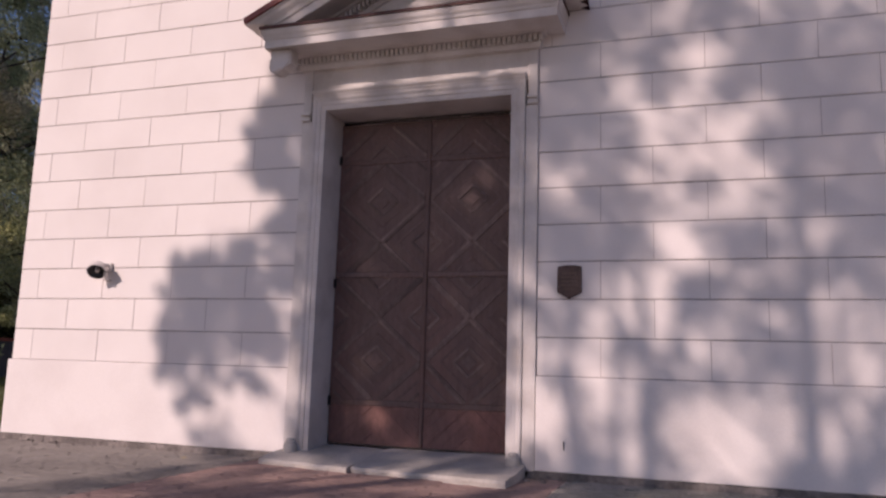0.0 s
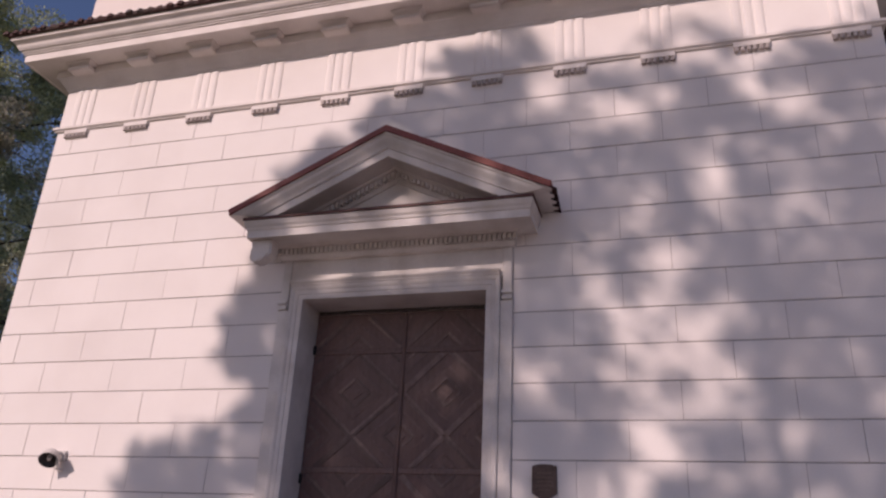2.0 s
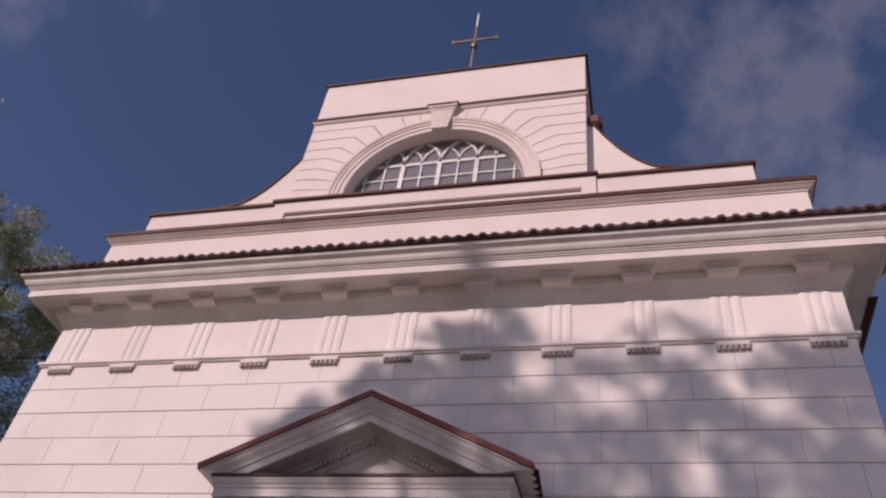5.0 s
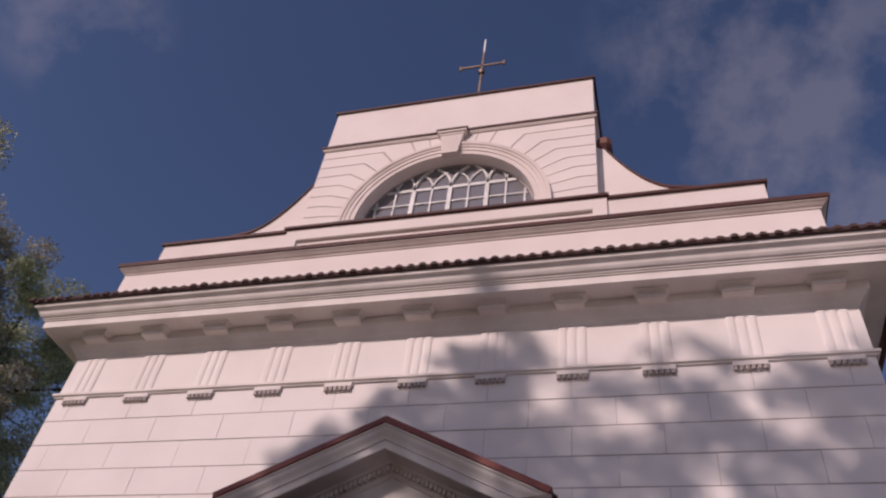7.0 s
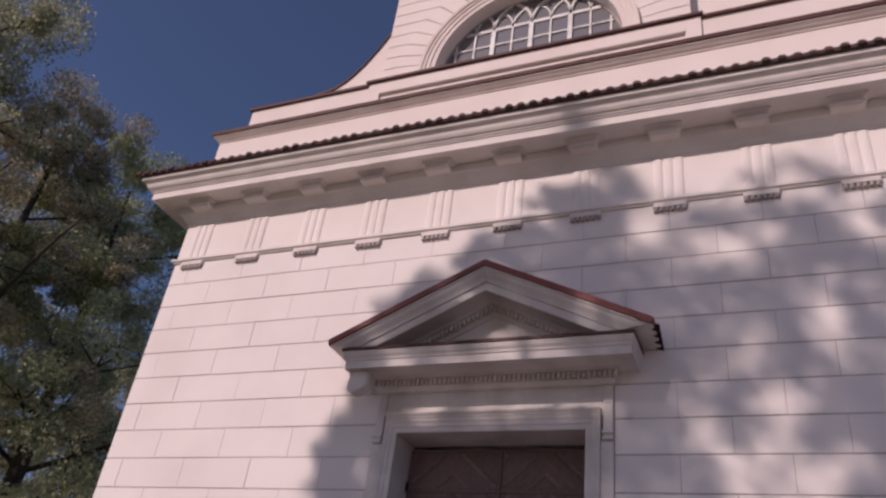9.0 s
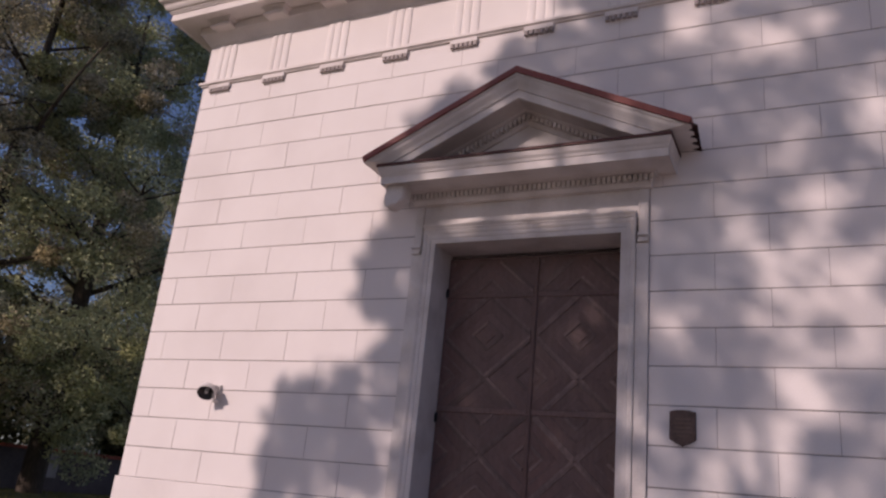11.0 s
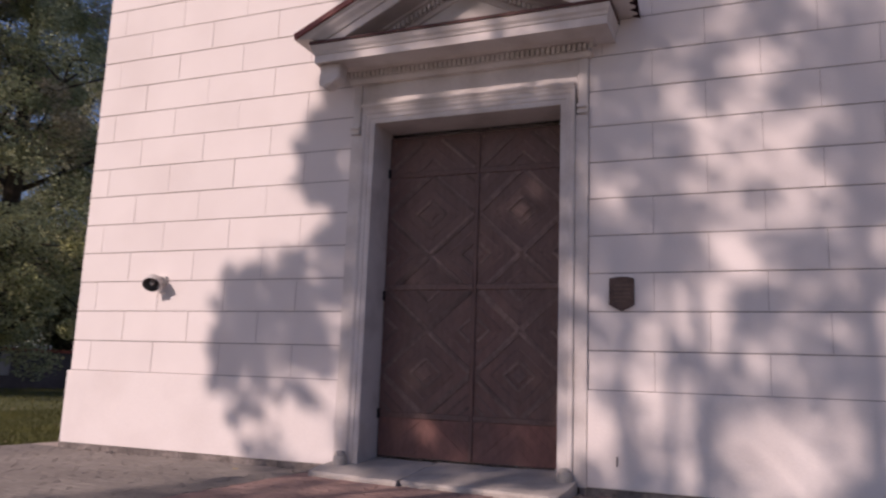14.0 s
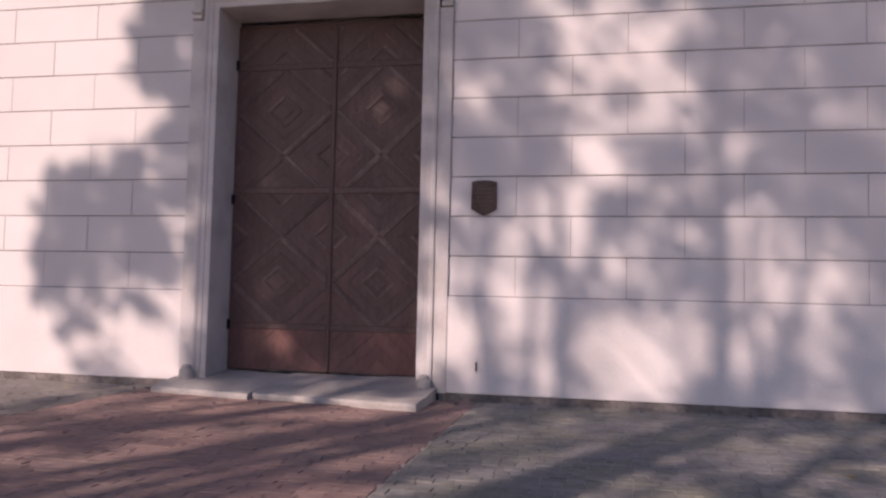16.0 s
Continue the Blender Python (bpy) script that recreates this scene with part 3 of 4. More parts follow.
for sx in (-1, 1):
    for i in range(LINES):
        out = []
        z0, z1 = AZ + i * DZ + 0.015, AZ + (i + 1) * DZ - 0.015
        RB = 2.78
        t0, t1 = (math.asin(min(0.99, (z - AZ) / RB)) for z in (z0, z1))
        arc = [t0 + (t1 - t0) * q / 4 for q in range(5)]
        out += [(AG + sx * (RO - 0.02) * math.cos(t), AZ + (RO - 0.02) * math.sin(t)) for t in arc]
        out += [(AG + sx * RB * math.cos(t1), z1), (sx * GW, z1), (sx * GW, z0), (AG + sx * RB * math.cos(t0), z0)]
        bm = bmesh.new()
        prism(bm, out, 0.0, 0.03)
        part("block", bm, ATTIC, gable)
    t0 = math.asin(min(0.99, (ZS - 0.012 - AZ) / 2.78)) + 0.012
    for a, b in ((t0, t0 + 0.14), (t0 + 0.15, math.pi / 2 - 0.03)):
        bm = bmesh.new()
        top = ZS - 0.012 - AZ
        prism(bm, [(AG + sx * (RO - 0.02) * math.cos(a), AZ + (RO - 0.02) * math.sin(a)), (AG + sx * (RO - 0.02) * math.cos(b), AZ + (RO - 0.02) * math.sin(b)),
                   (AG + sx * top / math.tan(b), AZ + top), (AG + sx * top / math.tan(a), AZ + top)], 0.0, 0.03)
        part("block", bm, ATTIC, gable)
prof = [(RI, 0.03), (RI, -0.015), (RI + 0.10, -0.015), (RI + 0.105, -0.035), (RI + 0.19, -0.035), (RI + 0.195, -0.055), (RI + 0.24, -0.06), (RI + 0.265, -0.085), (RO, -0.09), (RO, 0.03)]
bm = bmesh.new()
add_strip(bm, [[(AG + r * math.cos(math.pi * k / n), y, AZ + r * math.sin(math.pi * k / n)) for k in range(n + 1)] for r, y in prof])
part("archivolt", bm, ATTIC_TRIM, gable, "stepped round-arch moulding")
bm = bmesh.new()
prism(bm, [(AG - 0.17, 14.33), (AG + 0.17, 14.33), (AG + 0.26, 14.94), (AG - 0.26, 14.94)], -0.125, 0.03)
add_box(bm, AG - 0.29, AG + 0.29, -0.14, 0.03, 14.94, 15.01, 0.01)
add_box(bm, AG - 0.33, AG + 0.33, -0.17, 0.03, 15.01, 15.08, 0.01)
part("keystone", bm, ATTIC_TRIM, gable, "tapered white keystone with a cap")
part("keystone_flashing", a_box(AG - 0.355, AG + 0.355, -0.19, 0.0, 15.083, 15.115), DARKTIN, gable)
part("string_course", around(GW, 0.0, 2.2, [(0.0, 15.04), (0.03, 15.05), (0.06, 15.10), (0.06, 15.125), (0.0, 15.13)]), ATTIC_TRIM, gable)
part("string_flashing", around(GW, 0.0, 2.2, [(0.0, 15.125), (0.075, 15.115), (0.085, 15.12), (0.09, 15.165), (0.0, 15.19)]), DARKTIN, gable, "brown metal flashing")
part("top_wall", a_box(-GW, GW, 0.01, 2.2, 15.13, ZG), ATTIC, gable)
part("top_flashing", around(GW, 0.01, 2.2, [(-0.2, ZG), (0.05, ZG), (0.06, ZG + 0.04), (-0.2, ZG + 0.09)]), DARKTIN, gable, "dark brown metal capping")
for sx in (-1, 1):
    curve = [(3.14 + 1.42 * u, 12.80 + 1.58 * (1 - u) ** 1.85) for u in [k / 16 for k in range(17)]]
    bm = bmesh.new()
    prism(bm, [(sx * x, z) for x, z in [(2.9, 12.3), (2.9, 14.45)] + curve + [(5.8, 12.5), (5.8, 12.3)]], 0.25, 0.8)
    part("scroll_wall", bm, ATTIC, gable, "white concave sweeping flank wall")
    bm = bmesh.new()
    add_strip(bm, [[(sx * x, y, z + dz) for x, z in [(3.05, 14.5)] + curve + [(5.8, 12.5)]] for y, dz in ((0.21, 0.0), (0.21, 0.05), (0.84, 0.05), (0.84, 0.0))], close=True)
    part("scroll_flashing", bm, DARKTIN, gable, "brown metal edge on the curve")
bm = bmesh.new()
add_box(bm, 3.04, 3.36, 0.16, 0.9, 14.28, 14.64, 0.09)
part("scroll_cap", bm, CAPTIN, gable, "red-brown metal cap where the curve starts")
part("gable_roof", (lambda b: (prism(b, [(-GW, ZG + 0.02), (GW, ZG + 0.02), (0, ZG + 0.2)], 0.3, 2.2), b)[1])(bmesh.new()), DARKTIN, gable)

# ---- window ----
window = empty("window_1")
tagged(window, "half-round church window with white glazing bars and pointed tracery", "window", kind="structure")
WY, WC, BAY = 0.30, 0.04, 0.795
bm = bmesh.new()
add_strip(bm, [[(AX + r * math.cos(math.pi * k / n), y, AZ + r * math.sin(math.pi * k / n)) for k in range(n + 1)] for r, y in ((1.87, WY - 0.02), (1.825, WY - 0.02), (1.825, WY + 0.05), (1.87, WY + 0.05))], close=True)
part("window_frame", bm, WOOD_GREY, window)


def inside(x, z, r=1.83):
    return math.hypot(x - AX, z - AZ) < r and z > AZ - 0.01


def glazing(pts, w, d, name):
    keep = [p for p in pts if inside(*p)]
    if len(keep) > 1:
        bm = bmesh.new()
        bar(bm, keep, w, WY - d, WY + 0.03)
        part(name, bm, WHITEPAINT, window)


ZR = 13.69
glazing([(AX + t * 0.05, ZR) for t in range(-36, 37)], 0.075, 0.012, "transom")
glazing([(AX + t * 0.05, 13.24) for t in range(-36, 37)], 0.035, 0.012, "glazing_bar")
glazing([(AX + t * 0.05, 12.86) for t in range(-36, 37)], 0.035, 0.012, "glazing_bar")
for m in (-1, 0, 1):
    glazing([(WC + m * BAY, 12.5 + t * 0.04) for t in range(30)], 0.09, 0.03, "mullion")
for m in (-2, -1.5, -0.5, 0.5, 1.5, 2):
    glazing([(WC + m * BAY, 12.5 + t * 0.04) for t in range(30)], 0.036, 0.015, "glazing_bar")
for m in (-1, 0, 1):
    for sx in (-1, 1):
        x = WC + m * BAY
        glazing([(x + sx * 0.70 * (1 - math.cos(a)), ZR + 0.70 * math.sin(a)) for a in [math.pi / 2 * k / 18 for k in range(19)]], 0.05, 0.03, "tracery_bar")
for m in (-1.5, -0.5, 0.5, 1.5):
    for sx in (-1, 1):
        x = WC + m * BAY
        glazing([(x + sx * 0.40 * (1 - math.cos(a)), ZR + 0.46 * math.sin(a)) for a in [math.pi / 2.4 * k / 10 for k in range(11)]], 0.035, 0.02, "tracery_bar")
bm = bmesh.new()
for i in range(-5, 5):
    for z0, z1 in ((12.5, 12.86), (12.86, 13.24), (13.24, 13.69), (13.69, 14.46)):
        x0 = WC + i * BAY / 2
        tilt = random.uniform(-0.006, 0.006)
        vs = [bm.verts.new((x, WY + 0.02 + s * tilt, z)) for x, z, s in ((x0, z0, 1), (x0 + BAY / 2, z0, -1), (x0 + BAY / 2, z1, -1), (x0, z1, 1))]
        bm.faces.new(vs)
part("panes", bm, GLASS, window, "dark grey reflecting panes")

# ---- cross ----
cross = empty("roof_cross", (0.0, 1.4, ZG))
tagged(cross, "thin tarnished metal cross on the gable top", "cross")
part("post", a_box(-0.032, 0.032, -0.02, 0.02, 0.0, 4.3, bevel=0.008), GOLD, cross)
part("cross_arm", a_box(-0.62, 0.62, -0.02, 0.02, 3.575, 3.655, bevel=0.008), GOLD, cross)
bm = bmesh.new()
lathe(bm, (0, 0, 3.3), [(0.0, -0.12), (0.075, -0.09), (0.10, 0.0), (0.075, 0.09), (0.0, 0.12)], 14)
part("boss", bm, GOLD, cross)
part("finial", a_box(-0.02, 0.02, -0.02, 0.02, 4.3, 5.0), WHITEPAINT, cross, "bright lightning rod tip")
for sx in (-1, 1):
    part("arm_end", a_box(sx * 0.62 - 0.045, sx * 0.62 + 0.045, -0.025, 0.025, 3.51, 3.72, bevel=0.018), GOLD, cross)

# ---- fittings on the wall ----
plaque = empty("plaque", (2.172, -0.004, 2.49))
tagged(plaque, "small dark bronze shield-shaped plaque beside the door", "plaque")
bm = bmesh.new()
prism(bm, [(-0.155, -0.13), (-0.152, 0.195), (-0.08, 0.212), (0, 0.217), (0.08, 0.212), (0.152, 0.195), (0.155, -0.13), (0.08, -0.175), (0.0, -0.212), (-0.08, -0.175)], -0.03, 0.0)
bmesh.ops.bevel(bm, geom=[e for e in bm.edges if all(v.co.y < -0.02 for v in e.verts)], offset=0.008, segments=2, affect="EDGES")
part("plate", bm, PLAQUE, plaque)
for z, w in ((0.11, 0.09), (0.06, 0.11), (0.01, 0.10), (-0.04, 0.11), (-0.09, 0.07)):
    part("text_bar", a_box(-w, w, -0.034, -0.028, z - 0.008, z + 0.008), LETTER, plaque)

lamp = empty("floodlight", (-5.02, -0.03, 2.68))
tagged(lamp, "round dark floodlight on a pale arm on the wall", "lamp")
TURN = pose(-0.03, -0.20, 0.03, -44, 0, 28)
for name, rings, mat, label in (
        ("hood", [(0.0, 0.11), (0.07, 0.105), (0.115, 0.06), (0.138, -0.02), (0.142, -0.07), (0.132, -0.07)], PALE, "pale metal lamp hood"),
        ("bowl", [(0.136, -0.068), (0.122, -0.01), (0.075, 0.05), (0.0, 0.065)], GREYMETAL, "dark hollow inside of the hood"),
        ("bulb", [(0.0, -0.06), (0.026, -0.055), (0.034, -0.02), (0.028, 0.05)], PALE, "pale lamp glass in the middle")):
    bm = bmesh.new()
    lathe(bm, (0, 0, 0), rings, 24)
    bmesh.ops.transform(bm, matrix=TURN, verts=bm.verts)
    part(name, bm, mat, lamp, label)
bm = bmesh.new()
add_box(bm, -0.02, 0.02, -0.25, 0.0, 0.10, 0.13, 0.006)
add_box(bm, 0.03, 0.075, -0.14, -0.10, -0.12, 0.11, 0.006)
add_box(bm, 0.03, 0.07, -0.12, 0.02, -0.14, -0.10, 0.006)
add_box(bm, -0.06, 0.06, -0.02, 0.028, 0.0, 0.15, 0.006)
part("wall_arm", bm, PALE, lamp, "pale bracket fixed to the wall")

hook = link("iron_hook", a_box(2.110, 2.124, -0.048, -0.028, 0.42, 0.53, bevel=0.003), IRON)
tagged(hook, "small rusty iron hook in the plinth", "hook")

eaves = link("eaves_soffit", a_box(HALF - 0.05, HALF + 0.56, 0.6, 26.0, 9.80, 10.10), TRIM)
tagged(eaves, "plain white boxed eaves along the nave side", "eaves", kind="structure")
gutter = empty("eaves_gutter", (HALF + 0.62, 0.66, 9.80))
tagged(gutter, "dark metal half-round gutter along the nave eaves", "gutter")
bm = bmesh.new()
arc = [(0.07 * math.cos(a), 0.07 * math.sin(a)) for a in [math.pi + math.pi * k / 10 for k in range(11)]]
add_strip(bm, [[(x, y, z) for x, z in arc + [(x * 0.93, z * 0.93) for x, z in arc[::-1]]] for y in (0.0, 12.0, 25.2)])
part("trough", bm, DARKTIN, gutter)
bm = bmesh.new()
prism(bm, arc, -0.012, 0.0)
part("end_cap", bm, IRON, gutter)


# ---- trees ----
def add_limb(verts, faces, a, b, ra, rb, sides=7, bend=0.06):
    """A tapered limb from a to b that bends a little on the way."""
    a, b = Vector(a), Vector(b)
    d = b - a
    side = d.orthogonal().normalized()
    up = d.cross(side).normalized()
    off = Vector((random.uniform(-1, 1), random.uniform(-1, 1), random.uniform(-0.3, 0.3))) * d.length * bend
    steps = 5
    base = len(verts)
    for i in range(steps + 1):
        t = i / steps
        c = a + d * t + off * math.sin(math.pi * t)
        r = ra + (rb - ra) * t
        for k in range(sides):
            w = 2 * math.pi * k / sides
            verts.append(tuple(c + (side * math.cos(w) + up * math.sin(w)) * r))
    for i in range(steps):
        for k in range(sides):
            p, q = base + i * sides + k, base + i * sides + (k + 1) % sides
            faces.append((p, q, q + sides, p + sides))


def leaf_mesh(name, centres, radii, per, size, mat, seed, flat=0.75):
    """Leaves scattered in uneven tufts round the centres; every leaf is two bent quads' worth of real surface."""
    rng = np.random.default_rng(seed)
    centres, radii = np.array(centres, float), np.array(radii, float)
    n = len(centres) * per
    c = np.repeat(centres, per, 0)
    r = np.repeat(radii, per)
    d = rng.normal(size=(n, 3))
    d /= np.linalg.norm(d, axis=1)[:, None]
    p = c + d * (r * rng.uniform(0.15, 1.0, n) ** 0.55)[:, None] * np.array((1, 1, flat))
    u = rng.normal(size=(n, 3))
    u[:, 2] *= 0.6
    u /= np.linalg.norm(u, axis=1)[:, None]
    w = np.cross(u, rng.normal(size=(n, 3)))
    w /= np.linalg.norm(w, axis=1)[:, None]
    nn = np.cross(u, w)
    s = (size * rng.uniform(0.6, 1.35, n))[:, None]
    q = np.stack([p - u * s * 0.5, p + w * s * 0.3 + nn * s * 0.08, p + u * s * 0.55, p - w * s * 0.3 + nn * s * 0.08], 1).reshape(-1, 3)
    me = bpy.data.meshes.new(name)
    me.vertices.add(4 * n)
    me.vertices.foreach_set("co", q.ravel())
    me.loops.add(4 * n)
    me.loops.foreach_set("vertex_index", np.arange(4 * n))
    me.polygons.add(n)
    me.polygons.foreach_set("loop_start", np.arange(n) * 4)
    me.polygons.foreach_set("loop_total", np.full(n, 4))
    me.update(calc_edges=True)
    me.materials.append(mat)
    return me


def wood_mesh(verts, faces):
    me = bpy.data.meshes.new("trunk")
    me.from_pydata(verts, [], faces)
    me.polygons.foreach_set("use_smooth", [True] * len(faces))
    me.materials.append(BARK)
    return me


def park_tree(x, y, height, spread, leafmat, seed, label, bare=0.12, tufts=230, per=520, size=0.115, girth=0.4):
    """A broad tree: trunk, boughs that fork, and tufts of leaves along and at the end of the forks."""
    random.seed(seed)
    tree = empty("tree", (x, y, GROUND - 0.05))
    tagged(tree, label, "tree", "trees beside the church")
    verts, faces, cs, rs = [], [], [], []
    top = height * 0.88
    lean = Vector((random.uniform(-0.5, 0.5), random.uniform(-0.5, 0.5), 0))
    add_limb(verts, faces, (0, 0, 0), Vector((0, 0, top)) + lean, girth, 0.05, 10, 0.015)
    boughs = 26
    for k in range(boughs):
        f = bare + (0.95 - bare) * (k + random.random()) / boughs
        a = k * 2.4 + random.uniform(-0.4, 0.4)
        reach = spread * (0.35 + 1.15 * math.sin(math.pi * min(1, 0.18 + 0.80 * (f - bare) / (1 - bare)))) * random.uniform(0.6, 1.0) * 0.8
        p0 = Vector((0, 0, f * top)) + lean * f
        p1 = p0 + Vector((math.cos(a) * reach, math.sin(a) * reach, reach * random.uniform(0.05, 0.55)))
        add_limb(verts, faces, p0, p1, girth * 0.34 * (1 - f * 0.7), 0.03, 6, 0.10)
        for j in range(tufts // boughs):
            t = random.uniform(0.3, 1.08)
            c = p0.lerp(p1, t) + Vector((random.gauss(0, 1), random.gauss(0, 1), random.gauss(0.1, 0.8))) * (0.45 + 0.10 * reach)
            if c.z < bare * height * 0.6:
                continue
            if j % 3 == 0:
                add_limb(verts, faces, p0.lerp(p1, min(t, 0.95) * 0.85), c, 0.05, 0.015, 5, 0.08)
            cs.append(c)
            rs.append(random.uniform(0.4, 1.15))
    for j in range(10):
        cs.append(Vector((random.gauss(0, 0.7), random.gauss(0, 0.7), height * random.uniform(0.86, 0.98))) + lean)
        rs.append(random.uniform(0.5, 0.9))
    t = new("trunk", wood_mesh(verts, faces))
    t.parent = tree
    crown = new("crown", leaf_mesh("crown", cs, rs, per, size, leafmat, seed))
    crown.parent = tree
    return tree


for spot, height, spread, mat, seed, label, bare, tufts in (
        ((-41.0, 32.0), 16.0, 5.0, LEAF_DARK, 14, "dark green tree beyond the boundary wall", 0.10, 240),
        ((-30.6, 16.8), 20.3, 5.0, LEAF, 11, "tall leafy green tree with a dense ragged crown", 0.06, 270),
        ((-31.4, 12.0), 21.0, 4.7, LEAF_DRY, 12, "tall tree with browning leaves and open twigs", 0.07, 190),
        ((-31.0, 4.6), 25.0, 4.6, LEAF_DARK, 13, "dark green old tree with a high crown", 0.08, 200)):
    park_tree(*spot, height, spread, mat, seed, label, bare=bare, tufts=tufts).scale = (1.5, 1.5, 1.5)
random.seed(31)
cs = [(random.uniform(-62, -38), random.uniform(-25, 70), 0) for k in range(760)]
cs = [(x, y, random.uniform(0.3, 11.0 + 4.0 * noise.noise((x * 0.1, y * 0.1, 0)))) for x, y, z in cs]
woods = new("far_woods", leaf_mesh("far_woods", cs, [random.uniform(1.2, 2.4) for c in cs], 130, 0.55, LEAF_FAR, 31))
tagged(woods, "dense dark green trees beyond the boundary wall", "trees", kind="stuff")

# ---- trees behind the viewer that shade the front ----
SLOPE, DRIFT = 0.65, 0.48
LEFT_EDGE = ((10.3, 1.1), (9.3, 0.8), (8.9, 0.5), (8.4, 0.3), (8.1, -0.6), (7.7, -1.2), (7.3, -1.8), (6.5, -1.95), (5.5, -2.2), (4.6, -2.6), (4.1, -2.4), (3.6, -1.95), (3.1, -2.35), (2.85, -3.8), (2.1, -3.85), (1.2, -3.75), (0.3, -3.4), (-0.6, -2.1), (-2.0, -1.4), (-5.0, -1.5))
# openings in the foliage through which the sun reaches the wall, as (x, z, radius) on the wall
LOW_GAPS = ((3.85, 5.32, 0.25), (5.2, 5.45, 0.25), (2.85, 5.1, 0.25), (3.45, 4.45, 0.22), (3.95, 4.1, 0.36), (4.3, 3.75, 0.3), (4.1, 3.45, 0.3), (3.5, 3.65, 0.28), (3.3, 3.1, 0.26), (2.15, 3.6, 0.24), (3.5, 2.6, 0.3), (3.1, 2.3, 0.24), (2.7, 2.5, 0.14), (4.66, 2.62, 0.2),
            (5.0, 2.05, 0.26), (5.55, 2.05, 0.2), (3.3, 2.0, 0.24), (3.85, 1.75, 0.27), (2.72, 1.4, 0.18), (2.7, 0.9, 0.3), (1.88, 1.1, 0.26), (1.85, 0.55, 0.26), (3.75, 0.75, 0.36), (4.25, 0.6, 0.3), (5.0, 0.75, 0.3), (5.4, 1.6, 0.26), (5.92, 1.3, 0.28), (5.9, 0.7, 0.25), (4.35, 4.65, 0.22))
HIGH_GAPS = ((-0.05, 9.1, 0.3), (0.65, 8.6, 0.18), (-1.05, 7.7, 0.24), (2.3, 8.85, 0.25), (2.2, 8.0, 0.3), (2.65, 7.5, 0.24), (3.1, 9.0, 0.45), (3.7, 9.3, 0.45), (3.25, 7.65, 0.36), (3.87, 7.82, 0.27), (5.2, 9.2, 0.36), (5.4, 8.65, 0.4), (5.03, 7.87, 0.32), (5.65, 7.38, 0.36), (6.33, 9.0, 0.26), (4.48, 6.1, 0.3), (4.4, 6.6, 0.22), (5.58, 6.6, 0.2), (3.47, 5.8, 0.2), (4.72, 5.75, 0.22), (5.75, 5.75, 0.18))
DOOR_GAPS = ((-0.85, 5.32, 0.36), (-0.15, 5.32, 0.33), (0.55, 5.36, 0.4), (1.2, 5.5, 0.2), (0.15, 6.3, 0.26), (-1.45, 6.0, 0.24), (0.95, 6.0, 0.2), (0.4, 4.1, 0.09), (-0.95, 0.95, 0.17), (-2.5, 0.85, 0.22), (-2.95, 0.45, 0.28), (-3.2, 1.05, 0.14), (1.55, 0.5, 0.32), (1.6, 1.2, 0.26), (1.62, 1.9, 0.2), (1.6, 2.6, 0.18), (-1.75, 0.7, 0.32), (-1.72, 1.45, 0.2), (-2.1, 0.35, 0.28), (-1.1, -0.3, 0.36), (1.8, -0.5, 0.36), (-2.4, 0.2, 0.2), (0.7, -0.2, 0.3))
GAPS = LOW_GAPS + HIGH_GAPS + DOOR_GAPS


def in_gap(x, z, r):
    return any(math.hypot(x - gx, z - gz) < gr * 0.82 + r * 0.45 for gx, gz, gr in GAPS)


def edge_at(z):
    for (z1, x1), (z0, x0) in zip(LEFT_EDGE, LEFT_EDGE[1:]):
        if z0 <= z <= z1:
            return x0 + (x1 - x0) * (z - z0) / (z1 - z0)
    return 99


